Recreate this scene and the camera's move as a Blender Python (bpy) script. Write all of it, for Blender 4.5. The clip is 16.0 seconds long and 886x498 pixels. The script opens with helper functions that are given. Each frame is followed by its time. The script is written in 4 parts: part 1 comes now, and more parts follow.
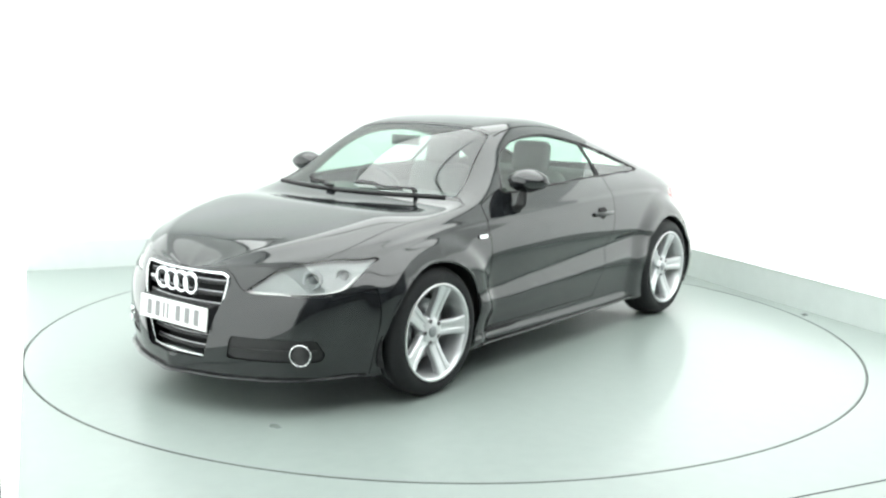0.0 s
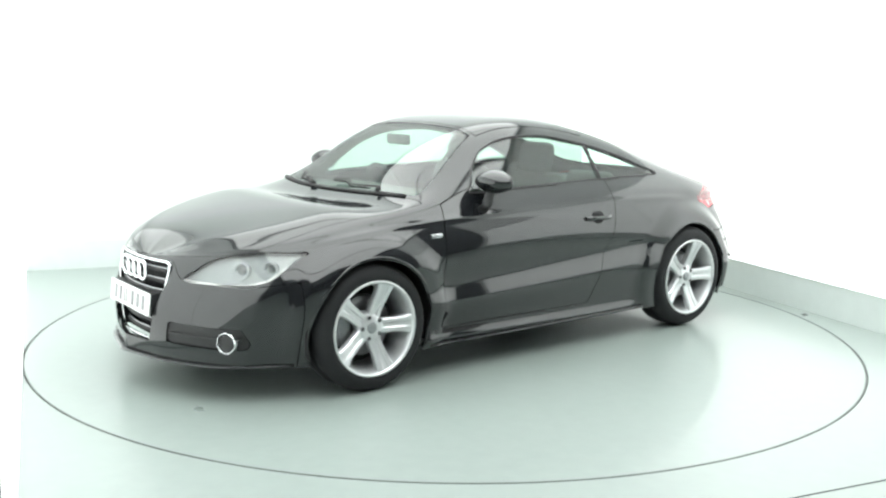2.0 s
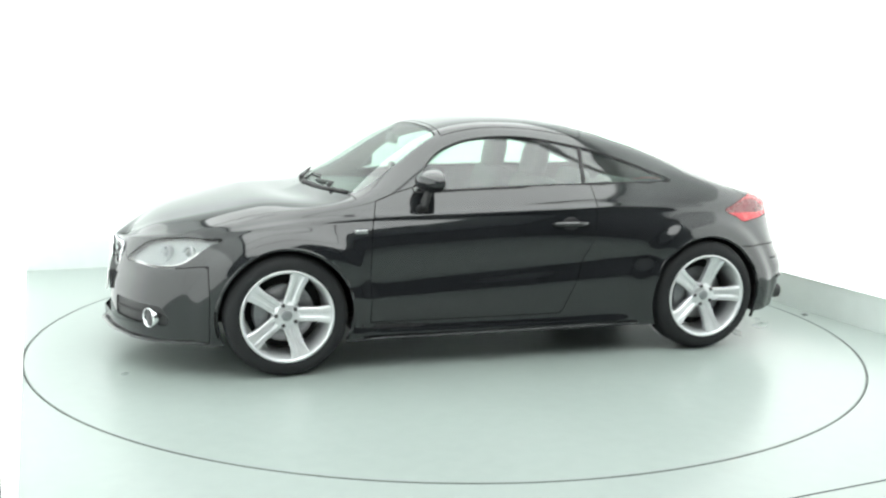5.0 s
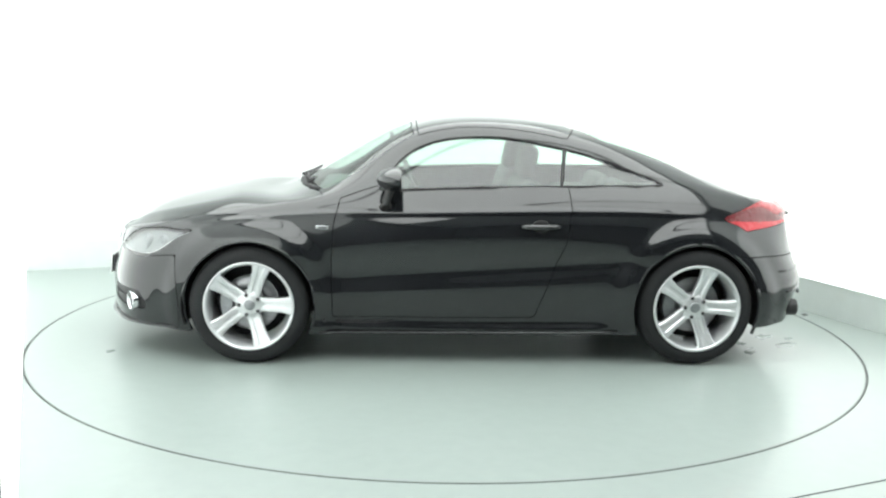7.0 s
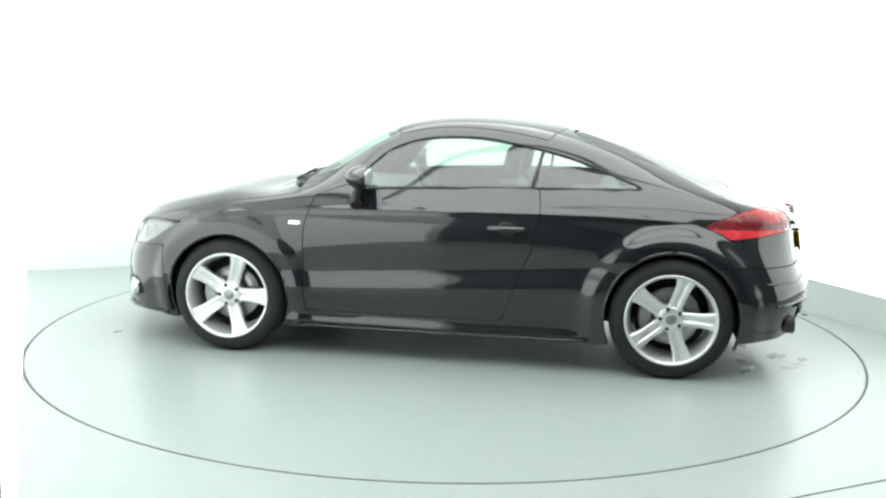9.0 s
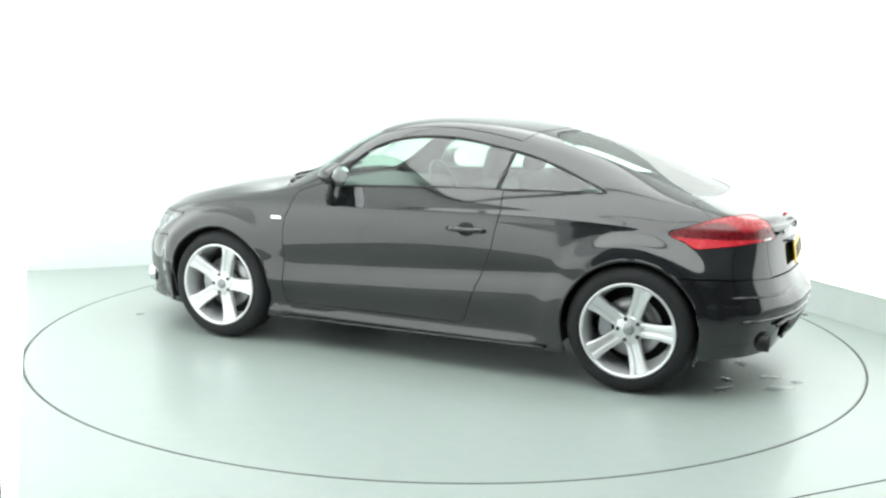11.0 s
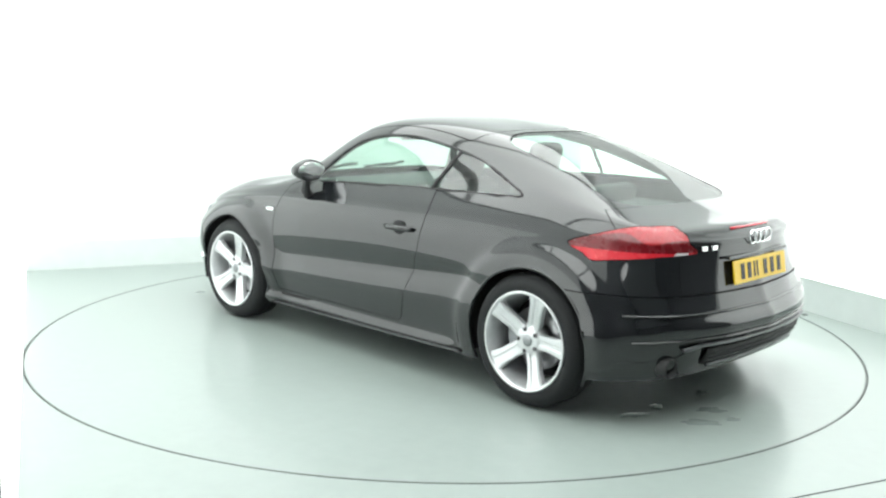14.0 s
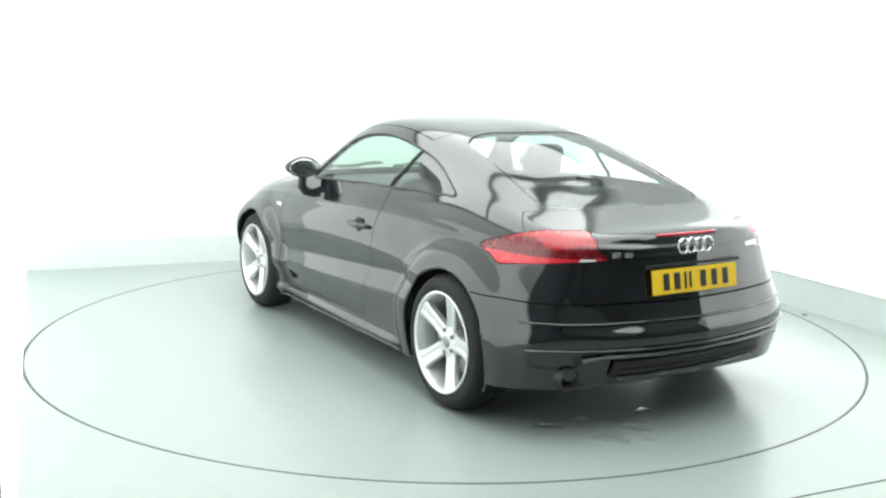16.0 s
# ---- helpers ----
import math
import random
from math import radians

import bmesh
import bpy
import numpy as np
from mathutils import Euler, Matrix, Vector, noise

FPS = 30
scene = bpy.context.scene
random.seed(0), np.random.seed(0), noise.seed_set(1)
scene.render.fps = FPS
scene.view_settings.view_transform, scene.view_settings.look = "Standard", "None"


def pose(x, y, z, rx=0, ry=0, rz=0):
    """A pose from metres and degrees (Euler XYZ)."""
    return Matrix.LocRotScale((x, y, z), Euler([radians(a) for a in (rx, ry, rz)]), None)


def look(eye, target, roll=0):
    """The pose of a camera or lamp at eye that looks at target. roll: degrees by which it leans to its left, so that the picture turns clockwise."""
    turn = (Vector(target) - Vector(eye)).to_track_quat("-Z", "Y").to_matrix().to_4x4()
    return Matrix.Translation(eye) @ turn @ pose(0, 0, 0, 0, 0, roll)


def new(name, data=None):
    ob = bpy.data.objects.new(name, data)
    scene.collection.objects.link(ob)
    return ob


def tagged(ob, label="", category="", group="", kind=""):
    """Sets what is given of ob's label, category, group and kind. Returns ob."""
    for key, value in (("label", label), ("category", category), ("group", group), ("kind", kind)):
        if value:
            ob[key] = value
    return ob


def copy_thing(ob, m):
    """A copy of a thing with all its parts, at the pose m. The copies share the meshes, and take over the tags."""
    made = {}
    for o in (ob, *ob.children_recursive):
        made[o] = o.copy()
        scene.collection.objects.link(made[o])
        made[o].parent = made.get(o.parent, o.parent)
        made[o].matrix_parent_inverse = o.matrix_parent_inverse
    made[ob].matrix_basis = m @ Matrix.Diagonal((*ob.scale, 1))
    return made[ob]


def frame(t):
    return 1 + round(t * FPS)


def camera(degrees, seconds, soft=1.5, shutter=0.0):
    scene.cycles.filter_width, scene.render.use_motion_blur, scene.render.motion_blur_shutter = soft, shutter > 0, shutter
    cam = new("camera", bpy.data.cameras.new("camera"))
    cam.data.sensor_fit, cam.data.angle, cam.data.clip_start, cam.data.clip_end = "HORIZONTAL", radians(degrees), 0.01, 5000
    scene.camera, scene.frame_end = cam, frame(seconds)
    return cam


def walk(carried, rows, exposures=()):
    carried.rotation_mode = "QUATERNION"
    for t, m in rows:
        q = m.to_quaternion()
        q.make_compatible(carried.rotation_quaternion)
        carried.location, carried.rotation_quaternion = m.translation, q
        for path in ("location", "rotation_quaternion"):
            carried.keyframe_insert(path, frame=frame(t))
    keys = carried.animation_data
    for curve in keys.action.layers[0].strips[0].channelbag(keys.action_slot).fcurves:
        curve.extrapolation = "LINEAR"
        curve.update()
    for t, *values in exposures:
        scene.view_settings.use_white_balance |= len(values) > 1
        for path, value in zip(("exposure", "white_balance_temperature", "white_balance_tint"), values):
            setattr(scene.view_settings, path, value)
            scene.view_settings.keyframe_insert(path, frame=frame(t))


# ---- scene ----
# ---- camera ----
EYE = Vector((0.0, -6.089, 1.525))
PITCH, PAN = radians(-9.472), radians(-0.205)
AIM = Vector((math.sin(PAN) * math.cos(PITCH), math.cos(PAN) * math.cos(PITCH), math.sin(PITCH)))
cam = camera(48.73, 16.0, soft=2.4)
walk(cam, [(0.0, look(EYE, EYE + AIM, 1.03)), (16.0, look(EYE, EYE + AIM, 1.03))])
scene.view_settings.exposure = 0.0

# ---- world and lamps ----
world = bpy.data.worlds.new("world")
scene.world = world
world.use_nodes = True
world.node_tree.nodes["Background"].inputs[0].default_value = (0.92, 0.98, 0.95, 1)
world.node_tree.nodes["Background"].inputs[1].default_value = 0.25


# ---- materials ----
def material(name, color, rough=0.5, metal=0.0, coat=0.0, bump=0.0, scale=40.0, vary=0.0, emit=0.0, spec=0.5):
    """A surface with two scales of variation in colour and roughness, and a fine relief."""
    m = bpy.data.materials.new(name)
    m.use_nodes = True
    nodes, links = m.node_tree.nodes, m.node_tree.links
    b = nodes["Principled BSDF"]
    b.inputs["Base Color"].default_value = (*color, 1)
    b.inputs["Roughness"].default_value = rough
    b.inputs["Metallic"].default_value = metal
    b.inputs["Coat Weight"].default_value = coat
    b.inputs["Coat Roughness"].default_value = 0.04
    b.inputs["Specular IOR Level"].default_value = spec
    if emit:
        b.inputs["Emission Color"].default_value = (*color, 1)
        b.inputs["Emission Strength"].default_value = emit
    tex = nodes.new("ShaderNodeTexCoord")
    if vary:
        big, small = nodes.new("ShaderNodeTexNoise"), nodes.new("ShaderNodeTexNoise")
        big.inputs["Scale"].default_value, small.inputs["Scale"].default_value = scale * 0.06, scale
        big.inputs["Detail"].default_value = 4
        add = nodes.new("ShaderNodeMath")
        add.operation = "ADD"
        links.new(tex.outputs["Object"], big.inputs["Vector"])
        links.new(tex.outputs["Object"], small.inputs["Vector"])
        links.new(big.outputs["Fac"], add.inputs[0])
        links.new(small.outputs["Fac"], add.inputs[1])
        ramp = nodes.new("ShaderNodeMapRange")
        ramp.inputs[1].default_value, ramp.inputs[2].default_value = 0.6, 1.4
        ramp.inputs[3].default_value, ramp.inputs[4].default_value = 1 - vary, 1 + vary
        links.new(add.outputs[0], ramp.inputs[0])
        mul = nodes.new("ShaderNodeVectorMath")
        mul.operation = "SCALE"
        mul.inputs[0].default_value = color
        links.new(ramp.outputs[0], mul.inputs["Scale"])
        links.new(mul.outputs[0], b.inputs["Base Color"])
        r2 = nodes.new("ShaderNodeMapRange")
        r2.inputs[1].default_value, r2.inputs[2].default_value = 0.6, 1.4
        r2.inputs[3].default_value, r2.inputs[4].default_value = rough * (1 - vary), min(1, rough * (1 + 2 * vary))
        links.new(add.outputs[0], r2.inputs[0])
        links.new(r2.outputs[0], b.inputs["Roughness"])
    if bump:
        n2 = nodes.new("ShaderNodeTexNoise")
        n2.inputs["Scale"].default_value = scale * 3
        links.new(tex.outputs["Object"], n2.inputs["Vector"])
        bp = nodes.new("ShaderNodeBump")
        bp.inputs["Strength"].default_value, bp.inputs["Distance"].default_value = bump, 0.002
        links.new(n2.outputs["Fac"], bp.inputs["Height"])
        links.new(bp.outputs[0], b.inputs["Normal"])
    return m


def glass_material(name, tint, base=0.08):
    """A thin tinted pane: lets light straight through and mirrors more at a slant."""
    m = bpy.data.materials.new(name)
    m.use_nodes = True
    nodes, links = m.node_tree.nodes, m.node_tree.links
    nodes.remove(nodes["Principled BSDF"])
    tr, gl, lw, pw, sc, mix = (nodes.new("ShaderNode" + k) for k in ("BsdfTransparent", "BsdfGlossy", "LayerWeight", "Math", "MapRange", "MixShader"))
    tr.inputs[0].default_value = (*tint, 1)
    gl.inputs["Roughness"].default_value = 0.03
    pw.operation = "POWER"
    pw.inputs[1].default_value = 3.5
    lw.inputs[0].default_value = 0.5
    sc.inputs[3].default_value, sc.inputs[4].default_value = base, 0.55
    links.new(lw.outputs["Facing"], pw.inputs[0])
    links.new(pw.outputs[0], sc.inputs[0])
    links.new(sc.outputs[0], mix.inputs[0])
    links.new(tr.outputs[0], mix.inputs[1])
    links.new(gl.outputs[0], mix.inputs[2])
    links.new(mix.outputs[0], nodes["Material Output"].inputs[0])
    return m


PAINT = material("black_paint", (0.0095, 0.0105, 0.012), 0.5, 0.0, 1.0, 0, 200, 0.04, spec=0.0)
PAINT.node_tree.nodes["Principled BSDF"].inputs["Coat IOR"].default_value = 1.68
PAINT.node_tree.nodes["Principled BSDF"].inputs["Coat Roughness"].default_value = 0.055
SHELL = material("dark_underlayer", (0.008, 0.008, 0.009), 0.7, vary=0.2)
PLASTIC = material("black_plastic", (0.016, 0.016, 0.017), 0.5, bump=0.2, vary=0.2, scale=120)
RUBBER = material("tyre_rubber", (0.018, 0.019, 0.02), 0.75, bump=0.3, vary=0.25, scale=90, spec=0.25)
ALLOY = material("silver_alloy", (0.64, 0.65, 0.66), 0.3, 0.55, 0.3, vary=0.06, scale=50)
ALLOY_IN = material("inner_alloy", (0.30, 0.31, 0.32), 0.4, 0.8, vary=0.2, scale=50)
CHROME = material("chrome", (0.85, 0.86, 0.87), 0.12, 1.0, vary=0.05)
STEEL = material("brake_steel", (0.35, 0.35, 0.36), 0.35, 1.0, vary=0.25, scale=80)
SILVER = material("silver_trim", (0.55, 0.56, 0.57), 0.3, 0.8, vary=0.06)
GLASS = glass_material("tinted_glass", (0.72, 0.88, 0.80), 0.10)
CLEAR = glass_material("lamp_glass", (0.93, 0.96, 0.95))
REDGLASS = material("red_lens", (0.33, 0.009, 0.016), 0.25, 0.0, 0.3, vary=0.12, scale=30)
REDDARK = material("dark_red_lens", (0.13, 0.004, 0.008), 0.25, 0.0, 0.4, vary=0.15, scale=30)
REDLIGHT = material("bright_red_lens", (0.52, 0.02, 0.032), 0.25, 0.0, 0.3, vary=0.1, scale=30)
LENSWHITE = material("white_lens", (0.75, 0.72, 0.72), 0.15, 0.0, 1.0, vary=0.05)
SEAT = material("black_leather", (0.020, 0.021, 0.022), 0.5, bump=0.3, vary=0.2, scale=60)
CABIN = material("grey_cabin_trim", (0.05, 0.052, 0.054), 0.65, bump=0.2, vary=0.2, scale=80)
YELLOW = material("yellow_plate", (0.80, 0.52, 0.012), 0.35, vary=0.05)
WHITEPLATE = material("white_plate", (0.78, 0.79, 0.78), 0.35, vary=0.05)
INK = material("plate_black", (0.012, 0.012, 0.012), 0.5)
GREYINK = material("plate_grey", (0.22, 0.22, 0.225), 0.5)
FLOOR = material("glossy_floor_paint", (0.27, 0.313, 0.294), 0.33, 0.0, 0.15, 0.05, 12, 0.06)
DISC = material("glossy_turntable_paint", (0.27, 0.313, 0.294), 0.31, 0.0, 0.15, 0.05, 12, 0.07)
EDGE = material("grey_edge_trim", (0.12, 0.135, 0.13), 0.4, 0.3, vary=0.1)
SEAM = material("dark_joint", (0.02, 0.022, 0.022), 0.7)
WALL = material("white_wall_paint", (0.80, 0.825, 0.815), 0.6, bump=0.05, vary=0.02, scale=10)
BAND = material("pale_green_skirting", (0.62, 0.67, 0.65), 0.35, vary=0.04, scale=10)
DARKWALL = material("grey_rear_wall", (0.10, 0.105, 0.11), 0.8, vary=0.1, scale=6)
PANEL = material("light_panel_glow", (0.97, 1.0, 0.985), 0.5, emit=3.55)
# glow of the sheets added over the white side walls
WALLGLOW = material("added_wall_glow", (0.97, 1.0, 0.985), 0.5, emit=1.3)
PANELFRAME = material("panel_frame", (0.6, 0.6, 0.6), 0.4, 0.5, vary=0.05)


# ---- mesh helpers ----
def part(name, bm, mat, parent=None, label="", smooth=True):
    me = bpy.data.meshes.new(name)
    bm.normal_update()
    bm.to_mesh(me)
    bm.free()
    if smooth:
        me.shade_smooth()
    me.materials.append(mat)
    ob = new(name, me)
    if parent:
        ob.parent = parent
    if label:
        tagged(ob, label)
    return ob


def box(bm, x0, x1, y0, y1, z0, z1, bevel=0.0, m=None):
    r = bmesh.ops.create_cube(bm, size=1)
    vs = r["verts"]
    for v in vs:
        v.co = Vector((x0 + (v.co.x + 0.5) * (x1 - x0), y0 + (v.co.y + 0.5) * (y1 - y0), z0 + (v.co.z + 0.5) * (z1 - z0)))
    if bevel:
        es = list({e for v in vs for e in v.link_edges})
        r2 = bmesh.ops.bevel(bm, geom=es, offset=bevel, segments=3, affect="EDGES", profile=0.5)
        vs = list({v for f in r2["faces"] for v in f.verts} | {v for v in vs if v.is_valid})
    if m is not None:
        bmesh.ops.transform(bm, matrix=m, verts=vs)
    return vs


def lathe(bm, profile, seg=48, axis="y", m=None):
    """Turns a closed or open profile of (radius, along) about an axis through the origin."""
    rings = []
    for k in range(seg):
        a = 2 * math.pi * k / seg
        ring = []
        for r, h in profile:
            c, s = r * math.cos(a), r * math.sin(a)
            co = {"x": (h, c, s), "y": (c, h, s), "z": (c, s, h)}[axis]
            ring.append(bm.verts.new(co))
        rings.append(ring)
    for k in range(seg):
        a, b = rings[k], rings[(k + 1) % seg]
        for i in range(len(profile) - 1):
            bm.faces.new((a[i], a[i + 1], b[i + 1], b[i]))
    vs = [v for r in rings for v in r]
    bmesh.ops.remove_doubles(bm, verts=vs, dist=1e-6)
    bmesh.ops.recalc_face_normals(bm, faces=bm.faces)
    if m is not None:
        bmesh.ops.transform(bm, matrix=m, verts=[v for v in vs if v.is_valid])


def tube(bm, pts, radius, closed=False, seg=8, flat=1.0):
    """A round bar along a line of points."""
    pts = [Vector(p) for p in pts]
    n = len(pts)
    rings = []
    for i, p in enumerate(pts):
        a = pts[(i - 1) % n] if closed or i else p
        b = pts[(i + 1) % n] if closed or i < n - 1 else p
        t = (b - a).normalized()
        up = Vector((0, 0, 1)) if abs(t.z) < 0.9 else Vector((1, 0, 0))
        s = t.cross(up).normalized()
        w = s.cross(t)
        r = radius[i] if isinstance(radius, (list, tuple)) else radius
        rings.append([bm.verts.new(p + (s * math.cos(2 * math.pi * k / seg) + w * flat * math.sin(2 * math.pi * k / seg)) * r) for k in range(seg)])
    for i in range(n if closed else n - 1):
        a, b = rings[i], rings[(i + 1) % n]
        for k in range(seg):
            bm.faces.new((a[k], a[(k + 1) % seg], b[(k + 1) % seg], b[k]))
    if not closed:
        bm.faces.new(rings[0][::-1])
        bm.faces.new(rings[-1])
    bmesh.ops.recalc_face_normals(bm, faces=bm.faces)


def ball(bm, c, rx, ry, rz, u=20, v=14, m=None):
    r = bmesh.ops.create_uvsphere(bm, u_segments=u, v_segments=v, radius=1)
    for w in r["verts"]:
        w.co = Vector((c[0] + w.co.x * rx, c[1] + w.co.y * ry, c[2] + w.co.z * rz))
    if m is not None:
        bmesh.ops.transform(bm, matrix=m, verts=r["verts"])
    return r["verts"]


def smooth_line(pts, per=8, closed=False):
    """A Catmull-Rom line through points."""
    p = [np.array(q, float) for q in pts]
    n, out = len(p), []
    for i in range(n if closed else n - 1):
        a, b, c, d = (p[(i + k) % n] if closed else p[min(max(i + k, 0), n - 1)] for k in (-1, 0, 1, 2))
        for k in range(per):
            t = k / per
            out.append(0.5 * (2 * b + (c - a) * t + (2 * a - 5 * b + 4 * c - d) * t * t + (3 * b - a - 3 * c + d) * t ** 3))
    if not closed:
        out.append(p[-1])
    return np.array(out)


def sdf(q, poly):
    """Signed distance of points q to a closed polygon, negative inside."""
    a, b = poly, np.roll(poly, -1, 0)
    best = np.full(len(q), 1e9)
    inside = np.zeros(len(q), bool)
    for (ax, ay), (bx, by) in zip(a, b):
        dx, dy = bx - ax, by - ay
        t = np.clip(((q[:, 0] - ax) * dx + (q[:, 1] - ay) * dy) / (dx * dx + dy * dy + 1e-12), 0, 1)
        best = np.minimum(best, np.hypot(q[:, 0] - ax - t * dx, q[:, 1] - ay - t * dy))
        if abs(dy) > 1e-12:
            inside ^= ((ay > q[:, 1]) != (by > q[:, 1])) & (q[:, 0] < ax + (q[:, 1] - ay) * dx / dy)
    return np.where(inside, -best, best)


# ---- the room ----
# right wall runs away from the eye, left wall closes the other side, back wall lies behind the turntable
def wall_between(name, a, b, height, mat, thick=0.15, z0=0.0, label="", lift=0.0):
    a, b = Vector((*a, 0)), Vector((*b, 0))
    d = (b - a).normalized()
    bm = bmesh.new()
    box(bm, 0, (b - a).length, 0, thick, z0, height)
    bmesh.ops.transform(bm, matrix=Matrix.Translation(a) @ Matrix.Rotation(math.atan2(d.y, d.x), 4, "Z"), verts=bm.verts)
    return tagged(part(name, bm, mat, smooth=False), label, kind="structure")


R_TABLE = 2.486


def ring_mesh(r0, r1, z0, z1, seg=192):
    bm = bmesh.new()
    lathe(bm, [(r0, z0), (r0, z1), (r1, z1), (r1, z0), (r0, z0)], seg, "z")
    return bm


bm = bmesh.new()
S = 192
inner = [bm.verts.new(((R_TABLE + 0.006) * math.cos(2 * math.pi * k / S), (R_TABLE + 0.006) * math.sin(2 * math.pi * k / S), 0)) for k in range(S)]
outer = []
for k in range(S):
    c, s = math.cos(2 * math.pi * k / S), math.sin(2 * math.pi * k / S)
    q = 9.5 / max(abs(c), abs(s))
    outer.append(bm.verts.new((q * c, q * s, 0)))
for k in range(S):
    bm.faces.new((inner[k], outer[k], outer[(k + 1) % S], inner[(k + 1) % S]))
floor = tagged(part("floor", bm, FLOOR, smooth=False), "glossy pale green painted studio floor", kind="structure")
tagged(part("trim", ring_mesh(R_TABLE + 0.001, R_TABLE + 0.03, -0.03, -0.010), SEAM), "dark joint round the turntable", kind="structure")

turntable = new("turntable")
tagged(turntable, "round pale green glossy turntable set flush in the floor", "turntable")
bm = bmesh.new()
lathe(bm, [(0.0, 0.0), (R_TABLE - 0.009, 0.0), (R_TABLE - 0.007, -0.002), (R_TABLE - 0.007, -0.05), (0.0, -0.05)], 192, "z")
part("deck", bm, DISC, turntable, smooth=False)
part("rim", ring_mesh(R_TABLE - 0.006, R_TABLE, -0.04, 0.0006), EDGE, turntable, "thin dark edge trim", smooth=False)
TURN = radians(22.8)
E1 = Vector((math.cos(TURN), math.sin(TURN)))
E2 = Vector((-math.sin(TURN), math.cos(TURN)))


def plan(a, b):
    return E1 * a + E2 * b


# drips that the wet car left on the deck
WATER = material("standing_water", (0.245, 0.284, 0.267), 0.2, 0.0, 0.0, vary=0.1, scale=20, spec=0.6)
rng = random.Random(4)
for x, y, r in ((-2.00, 0.20, 0.045), (-1.83, 0.0, 0.03), (-2.14, 0.25, 0.022), (-1.79, 0.36, 0.03), (1.94, 0.59, 0.02), (-2.06, 0.40, 0.045), (-1.79, 0.54, 0.035)):
    bm = bmesh.new()
    turn, wide = rng.uniform(0, 3.14), rng.uniform(1.3, 2.4)
    waves = [(k, rng.uniform(0, 6.28), rng.uniform(.06, .22)) for k in (2, 3, 5, 7)]
    edge_low, edge_top = [], []
    for i in range(40):
        t = 2 * math.pi * i / 40
        q = r * (1 + sum(h * math.sin(k * t + ph) for k, ph, h in waves))
        px_, py_ = q * wide * math.cos(t), q * math.sin(t)
        px_, py_ = x + px_ * math.cos(turn) - py_ * math.sin(turn), y + px_ * math.sin(turn) + py_ * math.cos(turn)
        edge_low.append(bm.verts.new((px_, py_, 0.0002)))
        edge_top.append(bm.verts.new((x + (px_ - x) * .93, y + (py_ - y) * .93, 0.0012)))
    for i in range(40):
        bm.faces.new((edge_low[i], edge_low[(i + 1) % 40], edge_top[(i + 1) % 40], edge_top[i]))
    bm.faces.new(edge_top)
    part("water_patch", bm, WATER, turntable, "small clear patch of dripped water")
# a thin joint in the floor near the eye, and a floor stud by the side wall
bm = bmesh.new()
tube(bm, [(0.910, -2.754, 0.0), (2.599, -2.000, 0.0)], .003, seg=6)
tagged(part("trim_joint", bm, SEAM), "thin dark joint in the floor", kind="structure")
stud = new("floor_stud")
tagged(stud, "small dark metal stud in the pale floor", "stud")
bm = bmesh.new()
lathe(bm, [(0, .010), (.014, .009), (.020, .004), (.022, 0)], 20, "z", Matrix.Translation((2.494, 0.549, 0)))
part("cap", bm, EDGE, stud)

wall_between("wall_north", plan(-4.2, 2.79), plan(4.2, 2.79), 4.0, WALL, z0=0.0, label="overexposed white painted studio wall")
wall_between("wall_east", plan(2.63, 2.94), plan(2.63, -3.2), 4.0, WALL, label="white painted studio side wall")
wall_between("wall_southeast", plan(2.63, -3.2), plan(2.63, -9.0), 4.0, DARKWALL, label="dark grey side wall behind the lit bay")
wall_between("wall_west", plan(-2.515, -3.2), plan(-2.515, 2.94), 4.0, WALL, label="white painted studio side wall by the turntable")
wall_between("wall_southwest", plan(-2.515, -9.0), plan(-2.515, -3.2), 4.0, DARKWALL, label="dark grey side wall behind the lit bay")
wall_between("wall_south", plan(2.85, -9.0), plan(-2.7, -9.0), 4.0, DARKWALL, label="dark grey wall at the far end of the studio")
wall_between("baseboard_north", plan(-2.475, 2.775), plan(2.61, 2.775), 0.226, BAND, 0.012, label="pale green low skirting band")
wall_between("baseboard_east", plan(2.615, 2.77), plan(2.615, -3.2), 0.226, BAND, 0.012, label="pale green low skirting band")
bm = bmesh.new()
box(bm, -9, 9, -11, 6, 4.0, 4.15)
tagged(part("ceiling", bm, WALL, smooth=False), "plain white studio ceiling", kind="structure")


def light_panel(a, b, w, l):
    c = plan(a, b)
    root = new("ceiling_light")
    tagged(root, "large flat glowing white ceiling light panel", "light", "ceiling light panels")
    bm = bmesh.new()
    box(bm, -w / 2, w / 2, -l / 2, l / 2, -0.02, -0.005)
    part("diffuser", bm, PANEL, root, smooth=False)
    for x0, x1, y0, y1 in ((-w / 2 - 0.03, -w / 2, -l / 2 - 0.03, l / 2 + 0.03), (w / 2, w / 2 + 0.03, -l / 2 - 0.03, l / 2 + 0.03),
                           (-w / 2, w / 2, -l / 2 - 0.03, -l / 2), (-w / 2, w / 2, l / 2, l / 2 + 0.03)):
        bm = bmesh.new()
        box(bm, x0, x1, y0, y1, -0.035, 0.0, 0.004)
        part("frame", bm, PANELFRAME, root, smooth=False)
    root.matrix_basis = Matrix.Translation((c.x, c.y, 3.998)) @ Matrix.Rotation(TURN, 4, "Z")
    return root


for a, b, w, l in ((0.05, 1.75, 4.9, 1.86), (0.05, -0.2, 4.9, 1.86), (0.05, -2.15, 4.9, 1.86), (0.05, -4.1, 4.9, 1.86)):
    light_panel(a, b, w, l)


